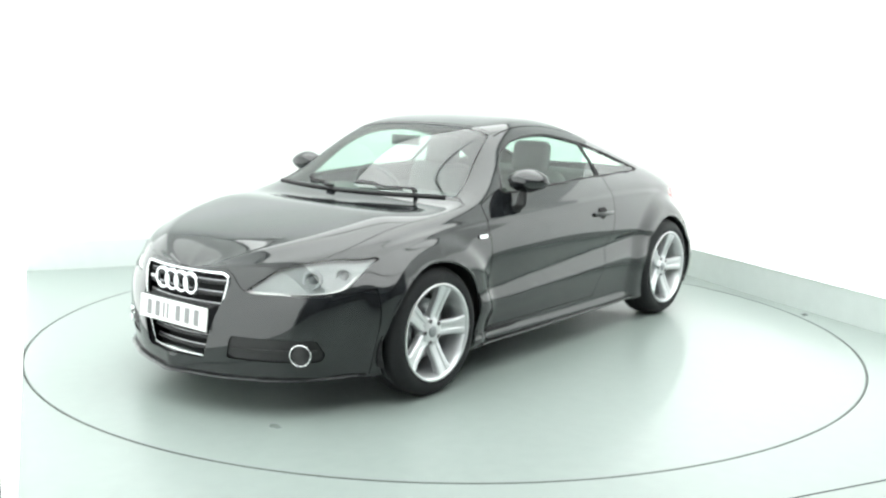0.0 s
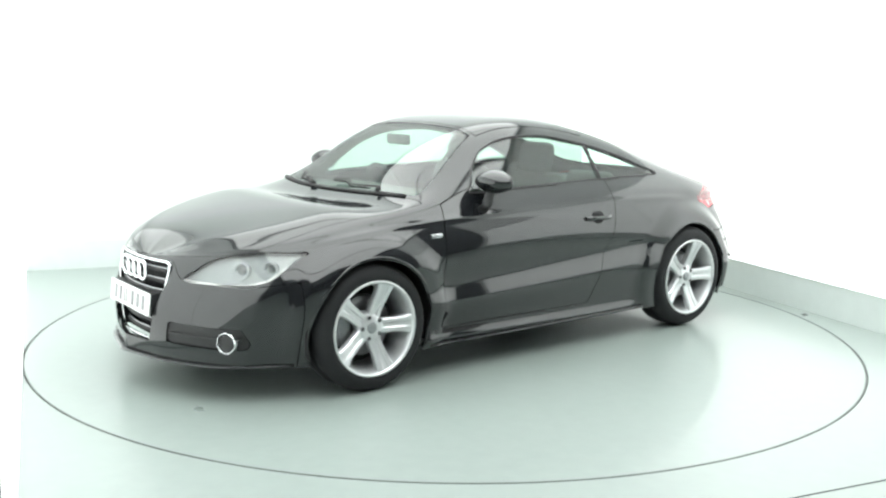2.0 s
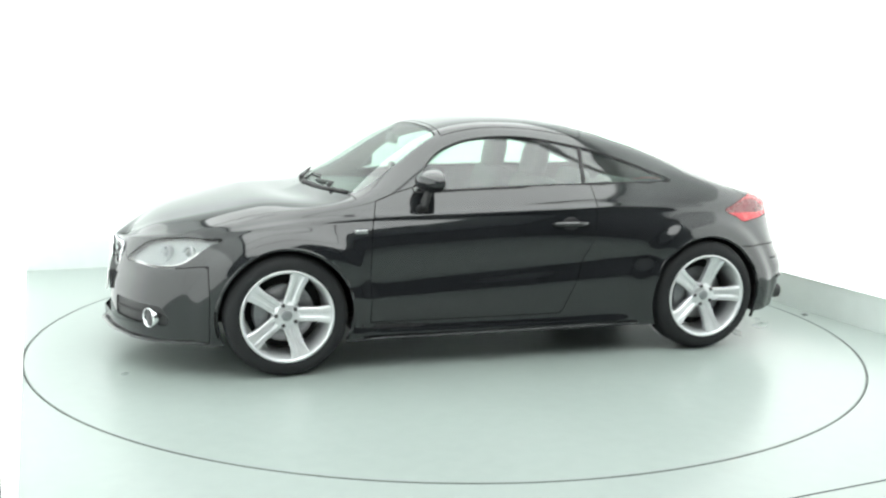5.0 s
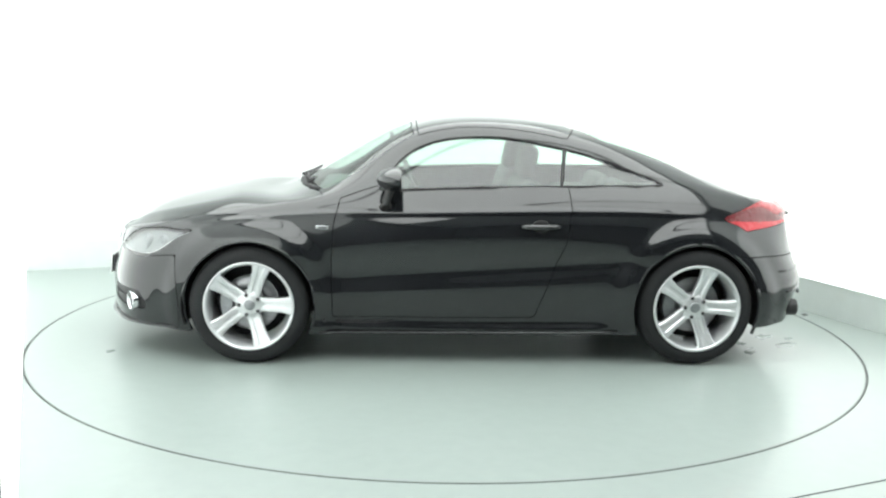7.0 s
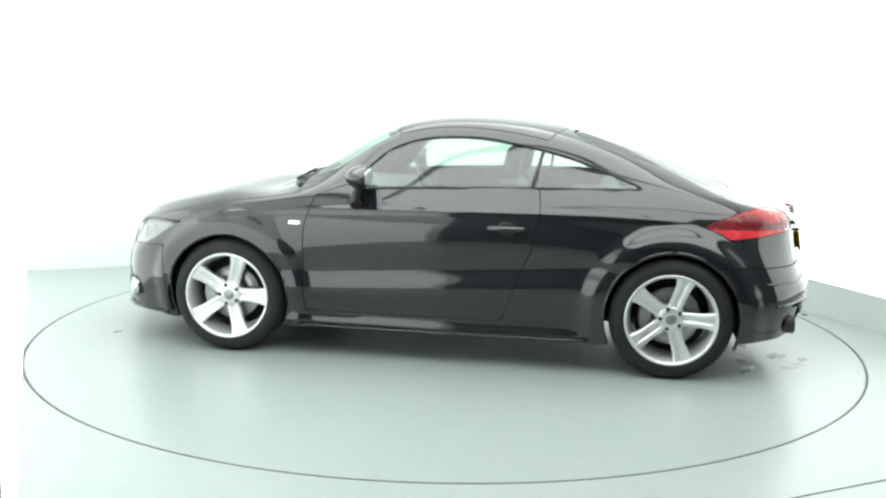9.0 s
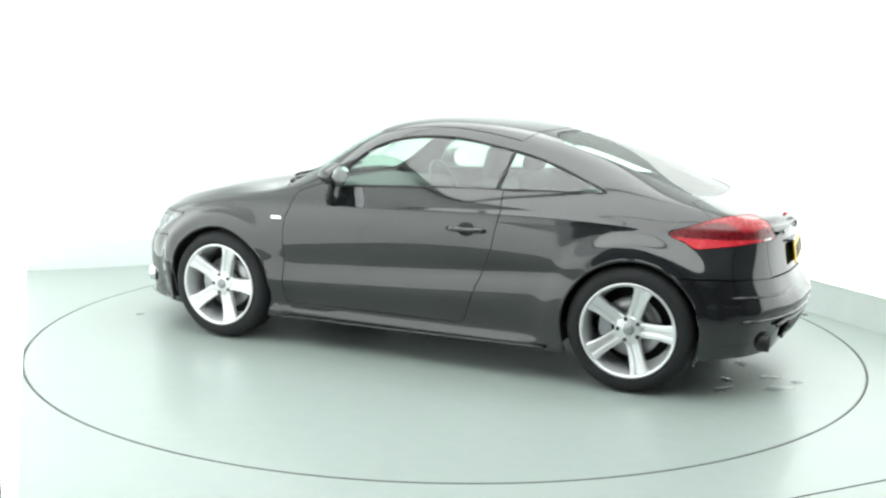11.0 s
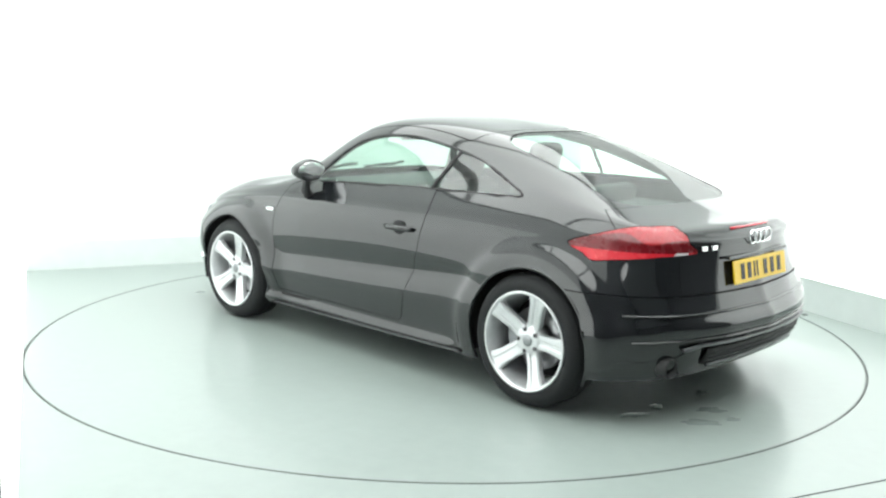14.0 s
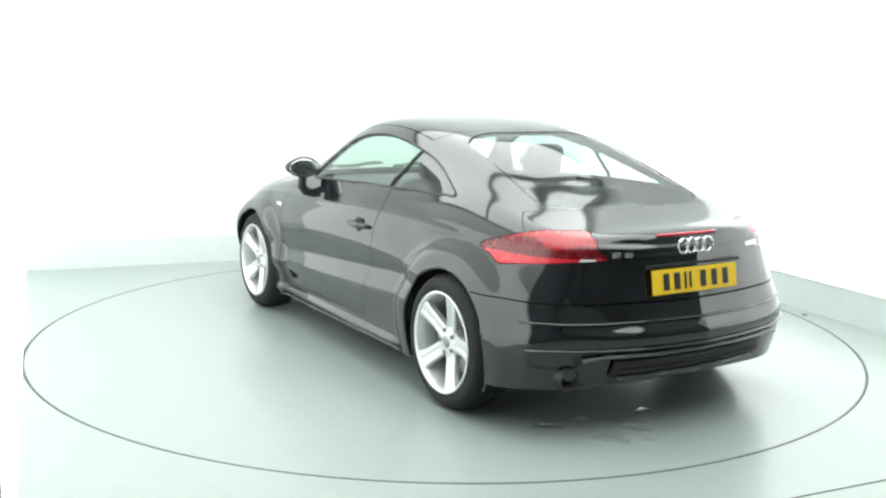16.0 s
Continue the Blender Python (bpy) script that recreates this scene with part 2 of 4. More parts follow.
def wall_glow_sheet(a, b, face, w, z0, z1):
    """An added glowing sheet over a plain side wall; face tells which way it looks along the room's width."""
    c = plan(a, b)
    root = new("wall_glow_sheet")
    tagged(root, "added glowing white sheet laid over the plain side wall", "light", "wall light panels")
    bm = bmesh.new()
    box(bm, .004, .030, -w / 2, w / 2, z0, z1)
    part("diffuser", bm, WALLGLOW, root, smooth=False)
    for y0, y1, q0, q1 in ((-w / 2 - .003, -w / 2, z0, z1), (w / 2, w / 2 + .003, z0, z1), (-w / 2, w / 2, z1, z1 + .012)):
        bm = bmesh.new()
        box(bm, .004, .031, y0, y1, q0, q1, .001)
        part("frame", bm, PANELFRAME, root, smooth=False)
    root.matrix_basis = Matrix.Translation((c.x, c.y, 0)) @ Matrix.Rotation(TURN + (0 if face > 0 else math.pi), 4, "Z")


# added glow on both side walls, mirrored as bright bands in the car
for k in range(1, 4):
    wall_glow_sheet(-2.515, -4.0 + 2.0 * k, 1, 1.994, 0.01, 2.2)
    wall_glow_sheet(2.63, -4.075 + 2.0 * k, -1, 1.994, 0.238, 2.0)

# ---- the car: body surface ----
COLS = 16
# lines that run from tail to nose over one half of the skin
BOTTOM = [(-1.932, 0, 0.235), (-1.919, 0.341, 0.235), (-1.876, 0.584, 0.23), (-1.764, 0.77, 0.225), (-1.593, 0.838, 0.215), (-1.216, 0.857, 0.185), (-0.839, 0.846, 0.168), (-0.444, 0.838, 0.16),
    (0.004, 0.833, 0.16), (0.406, 0.826, 0.16), (0.81, 0.812, 0.16), (1.253, 0.804, 0.165), (1.631, 0.772, 0.17), (1.905, 0.633, 0.17), (2.079, 0.341, 0.165), (2.164, 0, 0.158)]
LOWER = [(-2.003, 0, 0.354), (-1.966, 0.367, 0.352), (-1.898, 0.608, 0.351), (-1.785, 0.783, 0.341), (-1.591, 0.858, 0.322), (-1.212, 0.875, 0.304), (-0.835, 0.862, 0.297), (-0.439, 0.853, 0.292),
    (0.009, 0.853, 0.293), (0.41, 0.85, 0.296), (0.814, 0.84, 0.3), (1.254, 0.851, 0.336), (1.628, 0.813, 0.332), (1.916, 0.657, 0.342), (2.093, 0.345, 0.341), (2.168, 0, 0.34)]
CREASE = [(-2.049, 0, 0.467), (-1.999, 0.385, 0.465), (-1.916, 0.623, 0.464), (-1.787, 0.792, 0.455), (-1.571, 0.868, 0.447), (-1.209, 0.888, 0.44), (-0.831, 0.88, 0.48), (-0.435, 0.886, 0.459),
    (0.013, 0.889, 0.436), (0.414, 0.888, 0.416), (0.817, 0.876, 0.398), (1.256, 0.886, 0.418), (1.629, 0.846, 0.446), (1.906, 0.678, 0.453), (2.082, 0.354, 0.448), (2.163, 0, 0.451)]
HOLLOW = [(-2.013, 0, 0.52), (-1.966, 0.387, 0.519), (-1.894, 0.63, 0.513), (-1.766, 0.783, 0.509), (-1.561, 0.852, 0.512), (-1.207, 0.882, 0.517), (-0.826, 0.857, 0.573), (-0.43, 0.858, 0.553),
    (0.018, 0.863, 0.529), (0.418, 0.867, 0.508), (0.82, 0.864, 0.487), (1.259, 0.894, 0.51), (1.631, 0.854, 0.525), (1.892, 0.689, 0.515), (2.06, 0.362, 0.519), (2.143, 0, 0.522)]
FLANK = [(-1.978, 0, 0.6), (-1.933, 0.392, 0.602), (-1.856, 0.623, 0.602), (-1.726, 0.774, 0.604), (-1.544, 0.841, 0.607), (-1.206, 0.875, 0.614), (-0.823, 0.879, 0.631), (-0.425, 0.885, 0.632),
    (0.023, 0.893, 0.632), (0.422, 0.896, 0.626), (0.824, 0.887, 0.619), (1.261, 0.892, 0.61), (1.632, 0.85, 0.592), (1.867, 0.693, 0.566), (2.039, 0.367, 0.58), (2.13, 0, 0.584)]
SHOULDER = [(-1.953, 0, 0.779), (-1.901, 0.374, 0.779), (-1.817, 0.589, 0.782), (-1.681, 0.703, 0.788), (-1.478, 0.779, 0.8), (-1.172, 0.822, 0.818), (-0.821, 0.849, 0.83), (-0.421, 0.867, 0.831),
    (0.028, 0.874, 0.825), (0.427, 0.868, 0.817), (0.828, 0.844, 0.806), (1.263, 0.812, 0.777), (1.583, 0.77, 0.731), (1.819, 0.638, 0.693), (2.003, 0.36, 0.673), (2.091, 0, 0.657)]
BELT = [(-1.954, 0, 0.83), (-1.904, 0.346, 0.831), (-1.828, 0.555, 0.84), (-1.701, 0.67, 0.855), (-1.5, 0.737, 0.877), (-1.222, 0.769, 0.915), (-0.849, 0.779, 0.952), (-0.467, 0.793, 0.959),
    (0.034, 0.797, 0.953), (0.434, 0.784, 0.941), (0.832, 0.767, 0.905), (1.264, 0.741, 0.847), (1.58, 0.698, 0.793), (1.813, 0.576, 0.744), (1.994, 0.33, 0.694), (2.084, 0, 0.652)]
CANT_RAIL = [(-1.935, 0, 0.838), (-1.893, 0.297, 0.838), (-1.828, 0.496, 0.847), (-1.716, 0.616, 0.87), (-1.538, 0.674, 0.904), (-1.24, 0.694, 0.969), (-0.817, 0.644, 1.069), (-0.434, 0.61, 1.171),
    (0.009, 0.602, 1.229), (0.371, 0.618, 1.156), (0.836, 0.717, 0.922), (1.263, 0.675, 0.853), (1.564, 0.612, 0.804), (1.805, 0.49, 0.747), (1.985, 0.276, 0.691), (2.075, 0, 0.644)]
ROOF_EDGE = [(-1.923, 0, 0.849), (-1.893, 0.249, 0.853), (-1.838, 0.418, 0.861), (-1.73, 0.518, 0.877), (-1.574, 0.577, 0.915), (-1.367, 0.582, 0.989), (-0.894, 0.546, 1.149), (-0.482, 0.515, 1.261),
    (-0.008, 0.508, 1.308), (0.396, 0.523, 1.244), (0.918, 0.611, 0.921), (1.266, 0.557, 0.878), (1.569, 0.505, 0.813), (1.806, 0.404, 0.753), (1.976, 0.222, 0.689), (2.065, 0, 0.636)]
ROOF_CURVE = [(-1.917, 0, 0.859), (-1.897, 0.13, 0.865), (-1.853, 0.22, 0.873), (-1.759, 0.27, 0.887), (-1.622, 0.3, 0.922), (-1.437, 0.3, 0.979), (-0.983, 0.28, 1.175), (-0.551, 0.271, 1.292),
    (-0.038, 0.261, 1.336), (0.402, 0.273, 1.278), (1.014, 0.322, 0.912), (1.268, 0.301, 0.885), (1.566, 0.27, 0.829), (1.812, 0.21, 0.768), (1.97, 0.11, 0.694), (2.057, 0, 0.631)]
CENTRE = [(-1.915, 0, 0.861), (-1.897, 0, 0.869), (-1.859, 0, 0.878), (-1.769, 0, 0.891), (-1.642, 0, 0.925), (-1.467, 0, 0.988), (-1.014, 0, 1.181), (-0.581, 0, 1.301),
    (-0.058, 0, 1.346), (0.401, 0, 1.287), (1.052, 0, 0.911), (1.273, 0, 0.886), (1.565, 0, 0.836), (1.811, 0, 0.774), (1.969, 0, 0.698), (2.055, 0, 0.633)]
LINES = [BOTTOM, LOWER, CREASE, HOLLOW, FLANK, SHOULDER, BELT, CANT_RAIL, ROOF_EDGE, ROOF_CURVE, CENTRE]
WX, WZ, ARCH = 1.234, 0.325, 0.358


def hermite_matrix(knots, samples):
    """Rows of weights that blend the knots' values smoothly at the samples."""
    n = len(knots)
    D = np.zeros((n, n))
    for i in range(n):
        if i in (0, n - 1):
            j = (0, 1) if i == 0 else (n - 2, n - 1)
            h = knots[j[1]] - knots[j[0]]
            D[i, j[0]], D[i, j[1]] = -1 / h, 1 / h
        else:
            a, b = knots[i] - knots[i - 1], knots[i + 1] - knots[i]
            D[i, i - 1] += -b / (a * (a + b))
            D[i, i] += (b - a) / (a * b)
            D[i, i + 1] += a / (b * (a + b))
    M = np.zeros((len(samples), n))
    for k, s in enumerate(samples):
        i = min(int(s), n - 2)
        t, h = s - i, knots[i + 1] - knots[i]
        M[k, i] += 2 * t ** 3 - 3 * t * t + 1
        M[k, i + 1] += 3 * t * t - 2 * t ** 3
        M[k] += (t ** 3 - 2 * t * t + t) * h * D[i] + (t ** 3 - t * t) * h * D[i + 1]
    return M


NET = np.array(LINES, float)
KU = np.concatenate([[0], np.cumsum(np.linalg.norm(np.diff(NET, axis=1), axis=2).mean(0))])
KV = np.concatenate([[0], np.cumsum(np.linalg.norm(np.diff(NET, axis=0), axis=2).mean(1))])
US = np.linspace(0, COLS - 1, 15 * 14 + 1)
VS = np.linspace(0, len(LINES) - 1, 10 * 10 + 1)
MU, MV = hermite_matrix(KU, US), hermite_matrix(KV, VS)
GRID = np.einsum("vi,ijk,uj->vuk", MV, NET, MU)
def smoothstep(a, b, x):
    t = np.clip((x - a) / (b - a), 0, 1)
    return t * t * (3 - 2 * t)


SOFT = np.clip((np.linspace(0, 10, GRID.shape[0]) - 5.6) / 0.8, 0.12, 1)[1:-1, None, None]
SOFT = SOFT * (smoothstep(1.5, 3.5, US) * (1 - smoothstep(13.3, 14.5, US)))[None, 1:-1, None]
for _ in range(60):
    along = (GRID[1:-1, :-2] + GRID[1:-1, 2:] - 2 * GRID[1:-1, 1:-1]) / 4
    across = (GRID[:-2, 1:-1] + GRID[2:, 1:-1] - 2 * GRID[1:-1, 1:-1]) / 4
    top = (GRID[-1:, :-2] + GRID[-1:, 2:] - 2 * GRID[-1:, 1:-1]) / 4
    GRID[1:-1, 1:-1] += SOFT * (along + across) * 0.7
    GRID[-1:, 1:-1] += top * 0.7 * SOFT[-1:]
    GRID[-1, 30:-20, 2] += (GRID[-2, 30:-20, 2] - GRID[-1, 30:-20, 2]) * 0.35
GRID[:, 0, 1] = GRID[:, -1, 1] = 0
GRID[-1, :, 1] = 0


# flared arches stand proud of the sides, and a thin fold runs along the shoulder
UU, VV = np.meshgrid(US, VS)
GRID[..., 2] += 0.036 * smoothstep(10.2, 11.4, UU) * (1 - smoothstep(13.2, 14.9, UU)) * smoothstep(5.8, 7.6, VV)
GRID[..., 2] += 0.026 * smoothstep(-1.5, 2.5, UU) * (1 - smoothstep(5.3, 6.8, UU)) * smoothstep(5.8, 7.4, VV)
GRID[..., 2] += 0.016 * smoothstep(5.2, 6.6, UU) * (1 - smoothstep(9.0, 9.8, UU)) * smoothstep(7.0, 8.2, VV)
for wx in (WX, -WX):
    r = np.hypot(GRID[..., 0] - wx, GRID[..., 2] - WZ)
    lift = 0.030 * (1 - smoothstep(0.41, 0.51, r)) * smoothstep(0.25, 0.5, GRID[..., 1]) * (VV < 6.2)
    GRID[..., 1] += lift
fold = np.exp(-((VV - 5.24) / 0.09) ** 2) * 0.008 * smoothstep(4.4, 5.4, UU) * (1 - smoothstep(11.4, 12.2, UU))
GRID[..., 1] += fold * smoothstep(0.3, 0.6, GRID[..., 1])
# the sill blade
blade = np.exp(-((VV - 0.25) / 0.22) ** 2) * 0.022 * smoothstep(6.0, 6.5, UU) * (1 - smoothstep(10.3, 10.7, UU))
GRID[..., 1] += blade


class Sheet:
    """The left half of the skin: points x, y, z, u, v and polygons, which can be cut along a function of the points."""

    def __init__(self):
        self.P = [tuple(q) for q in np.dstack([GRID, UU, VV]).reshape(-1, 5)]
        nv, nu = GRID.shape[:2]
        self.all = [(j * nu + i, j * nu + i + 1, (j + 1) * nu + i + 1, (j + 1) * nu + i) for j in range(nv - 1) for i in range(nu - 1)]

    def split(self, polys, fn):
        """Two lists: the polygons where fn is below nought and those where it is above."""
        ids = sorted({i for p in polys for i in p})
        d = dict(zip(ids, fn(np.array([self.P[i] for i in ids]))))
        cut, below, above = {}, [], []
        for p in polys:
            s = [d[i] for i in p]
            if max(s) <= 0:
                below.append(p)
            elif min(s) >= 0:
                above.append(p)
            else:
                lo, hi = [], []
                for k, i in enumerate(p):
                    j = p[(k + 1) % len(p)]
                    if d[i] <= 0:
                        lo.append(i)
                    if d[i] >= 0:
                        hi.append(i)
                    if d[i] * d[j] < 0:
                        key = (min(i, j), max(i, j))
                        if key not in cut:
                            t = d[key[0]] / (d[key[0]] - d[key[1]])
                            a, b = self.P[key[0]], self.P[key[1]]
                            self.P.append(tuple(x + (y - x) * t for x, y in zip(a, b)))
                            cut[key] = len(self.P) - 1
                        lo.append(cut[key])
                        hi.append(cut[key])
                if len(lo) > 2:
                    below.append(tuple(lo))
                if len(hi) > 2:
                    above.append(tuple(hi))
        return below, above

    def panel(self, polys, fn, gap=0.0022):
        """The polygons inside fn and those outside, with an open joint between."""
        inside, _ = self.split(polys, lambda q: fn(q) + gap)
        _, outside = self.split(polys, lambda q: fn(q) - gap)
        return inside, outside

    def normals(self, polys):
        N = {}
        for p in polys:
            a, b, c = (np.array(self.P[p[k]][:3]) for k in (0, 1, 2))
            n = np.cross(b - a, c - a)
            if len(p) > 3:
                n = n + np.cross(c - a, np.array(self.P[p[3]][:3]) - a)
            for i in p:
                N[i] = N.get(i, 0) + n
        return {i: n / (np.linalg.norm(n) + 1e-12) for i, n in N.items()}

    def build(self, name, polys, mat, parent, side="both", offset=0.0, label="", thick=0.004):
        N = self.normals(polys)
        bm = bmesh.new()
        for sgn in ((1,) if side == "left" else (-1,) if side == "right" else (1, -1)):
            vs = {}
            for i in N:
                x, y, z = np.array(self.P[i][:3]) + N[i] * offset * FLIP
                vs[i] = bm.verts.new((x, sgn * y, z))
            for p in polys:
                try:
                    bm.faces.new([vs[i] for i in (p if sgn * FLIP > 0 else p[::-1])])
                except ValueError:
                    pass
        if side == "both":
            bmesh.ops.remove_doubles(bm, verts=[v for v in bm.verts if abs(v.co.y) < 0.001], dist=0.0015)
        ob = part(name, bm, mat, parent, label)
        if thick:
            mod = ob.modifiers.new("thickness", "SOLIDIFY")
            mod.thickness, mod.offset = thick, -1
            mod.use_rim = False
        return ob

    def at(self, u, v):
        """Point and outward normal of the skin at u, v."""
        i, j = int(round(u * 14)), int(round(v * 10))
        i, j = min(max(i, 1), len(US) - 2), min(max(j, 1), len(VS) - 2)
        du, dv = GRID[j, i + 1] - GRID[j, i - 1], GRID[j + 1, i] - GRID[j - 1, i]
        n = np.cross(du, dv) * FLIP
        return Vector(GRID[j, i]), Vector(n / np.linalg.norm(n))


_du, _dv = GRID[40, 113] - GRID[40, 111], GRID[41, 112] - GRID[39, 112]
FLIP = 1 if np.cross(_du, _dv)[1] > 0 else -1
SKIN = Sheet()
UVS = np.array([0.30, 0.15])


def uv_zone(pts, per=8):
    poly = smooth_line(pts, per, True) * UVS
    return lambda q: sdf(q[:, 3:5] * UVS, poly)


def xz_zone(pts, per=8):
    poly = smooth_line(pts, per, True)
    return lambda q: np.where(q[:, 1] > 0.3, sdf(q[:, [0, 2]], poly), 1.0)


def box_zone(u0, u1, v0, v1, r=0.05):
    c, h = np.array([(u0 + u1) / 2, (v0 + v1) / 2]) * UVS, np.array([(u1 - u0) / 2, (v1 - v0) / 2]) * UVS

    def fn(q):
        d = np.abs(q[:, 3:5] * UVS - c) - h + r
        return np.hypot(*np.maximum(d, 0).T) + np.minimum(d.max(1), 0) - r
    return fn


car = new("car")
tagged(car, "glossy black two-door sports coupe parked on the turntable", "car")
skin = SKIN.all
for wx in (WX, -WX):
    _, skin = SKIN.split(skin, lambda q: np.where((q[:, 1] > 0.3) & (q[:, 4] < 6.3), np.hypot(q[:, 0] - wx, q[:, 2] - WZ) - ARCH, 1.0))

# glass
WINDOW = [(.525, .955), (.50, 1.005), (.43, 1.095), (.33, 1.172), (.19, 1.222), (.03, 1.242), (-.17, 1.241), (-.40, 1.205), (-.60, 1.163), (-.78, 1.108), (-.93, 1.05), (-1.045, 1.003), (-.98, .992), (-.47, .987), (0, .976), (.35, .962)]
side_glass, skin = SKIN.panel(skin, xz_zone(WINDOW), 0.002)
windscreen, skin = SKIN.panel(skin, lambda q: np.maximum(np.maximum((8.86 - q[:, 3]) * 0.4, (q[:, 3] - 9.97) * 0.4), (7.28 + 0.55 * (9.97 - q[:, 3]) - q[:, 4]) * 0.12), 0.002)
rear_glass, skin = SKIN.panel(skin, box_zone(4.4, 6.72, 8.25, 12.5, 0.14), 0.002)
# lamps and grille
headlight, skin = SKIN.panel(skin, uv_zone([(13.88, 3.92), (13.25, 4.1), (12.6, 4.18), (12.32, 4.45), (12.1, 4.75), (11.85, 4.95), (12.2, 5.06), (12.7, 5.35), (13.3, 5.3), (13.68, 4.65)], 4))
taillight, skin = SKIN.panel(skin, uv_zone([(4.28, 5.2), (4.0, 4.9), (3.8, 4.74), (3.4, 4.8), (2.3, 4.97), (1.36, 5.15), (1.42, 5.5), (1.65, 6.0), (1.96, 7.2), (2.7, 8.1), (3.03, 8.0), (3.24, 7.4), (3.84, 6.0)], 3))
GRILLE = np.array([(-.195, .250), (.195, .250), (.215, .262), (.252, .38), (.298, .53), (.312, .61), (.306, .637), (.28, .650), (-.28, .650), (-.306, .637), (-.312, .61), (-.298, .53), (-.252, .38), (-.215, .262)])
_, skin = SKIN.split(skin, lambda q: np.where(q[:, 0] > 1.7, sdf(q[:, 1:3], GRILLE), 1.0))
whole = skin
# panels
hood, skin = SKIN.panel(skin, lambda q: np.maximum((10.04 - q[:, 3]) * 0.4, (6.3 - 0.9 * smoothstep(11.2, 13.2, q[:, 3]) - q[:, 4]) * 0.15))
roof, skin = SKIN.panel(skin, lambda q: np.maximum(np.maximum((q[:, 3] - 8.80) * 0.4, (6.82 - q[:, 3]) * 0.4), (7.75 - q[:, 4]) * 0.12))
boot, skin = SKIN.panel(skin, lambda q: np.maximum(np.maximum((q[:, 3] - 4.38) * 0.3, (q[:, 3] - 1.75 - 9 * smoothstep(5.7, 6.0, q[:, 4])) * 0.3),
                                                   np.maximum((4.02 - q[:, 4]) * 0.12, (smoothstep(3.0, 4.6, q[:, 3]) * 1.9 + 5.85 - q[:, 4] - 9 * (1 - smoothstep(1.6, 2.0, q[:, 3]))) * 0.12)))
door, skin = SKIN.panel(skin, lambda q: np.where(q[:, 1] > 0.3, sdf(q[:, [0, 2]], np.array([(.745, .91), (.78, .77), (.79, .58), (.785, .26), (-.33, .26), (-.37, .38), (-.43, .53), (-.495, .69), (-.524, .88), (-.51, .995), (.45, 1.0), (.60, .96)])), 1.0))
front_bumper, skin = SKIN.panel(skin, lambda q: np.maximum((12.0 - q[:, 3]) * 0.3, (q[:, 4] - 4.02 - 1.0 * smoothstep(13.9, 14.3, q[:, 3])) * 0.12))
rear_bumper, skin = SKIN.panel(skin, lambda q: np.maximum((q[:, 3] - 4.3) * 0.3, (q[:, 4] - 4.0) * 0.12))
lower_grille, front_bumper = SKIN.panel(front_bumper, lambda q: sdf(q[:, 1:3], np.array([(.34, .27), (.70, .265), (.715, .30), (.70, .37), (.36, .375)])), 0.002)
fender, quarter = SKIN.split(skin, lambda q: 0.75 - q[:, 0])

SKIN.build("underlayer", whole, SHELL, car, offset=-0.02, thick=0.004, label="dark inner body shell")
SKIN.build("hood", hood, PAINT, car, label="wide glossy black bonnet")
SKIN.build("roof", roof, PAINT, car)
SKIN.build("boot_lid", boot, PAINT, car, label="glossy black boot lid with a low lip")
SKIN.build("front_bumper", front_bumper, PAINT, car)
for side in ("left", "right"):
    SKIN.build("lower_grille", lower_grille, PLASTIC, car, side, -0.008, "black lower air intake")
SKIN.build("rear_bumper", rear_bumper, PAINT, car)
for side in ("left", "right"):
    d = SKIN.build("door", door, PAINT, car, side)
    SKIN.build("fender", fender, PAINT, car, side)
    SKIN.build("quarter_panel", quarter, PAINT, car, side)
PANE_LINE = lambda q: q[:, 0] + 0.475 + 0.2 * (q[:, 2] - 0.99)
quarter_glass, rest = SKIN.split(side_glass, lambda q: PANE_LINE(q) + 0.010)
_, door_glass = SKIN.split(rest, lambda q: PANE_LINE(q) - 0.010)
for side in ("left", "right"):
    for nm, ps in (("door_glass", door_glass), ("quarter_glass", quarter_glass)):
        SKIN.build(nm, ps, GLASS, car, side, -0.004, "green-tinted side window", 0).visible_shadow = False
SKIN.build("windscreen", windscreen, GLASS, car, offset=-0.003, label="green-tinted windscreen", thick=0).visible_shadow = False
SKIN.build("rear_window", rear_glass, GLASS, car, offset=-0.003, label="green-tinted rear window", thick=0).visible_shadow = False


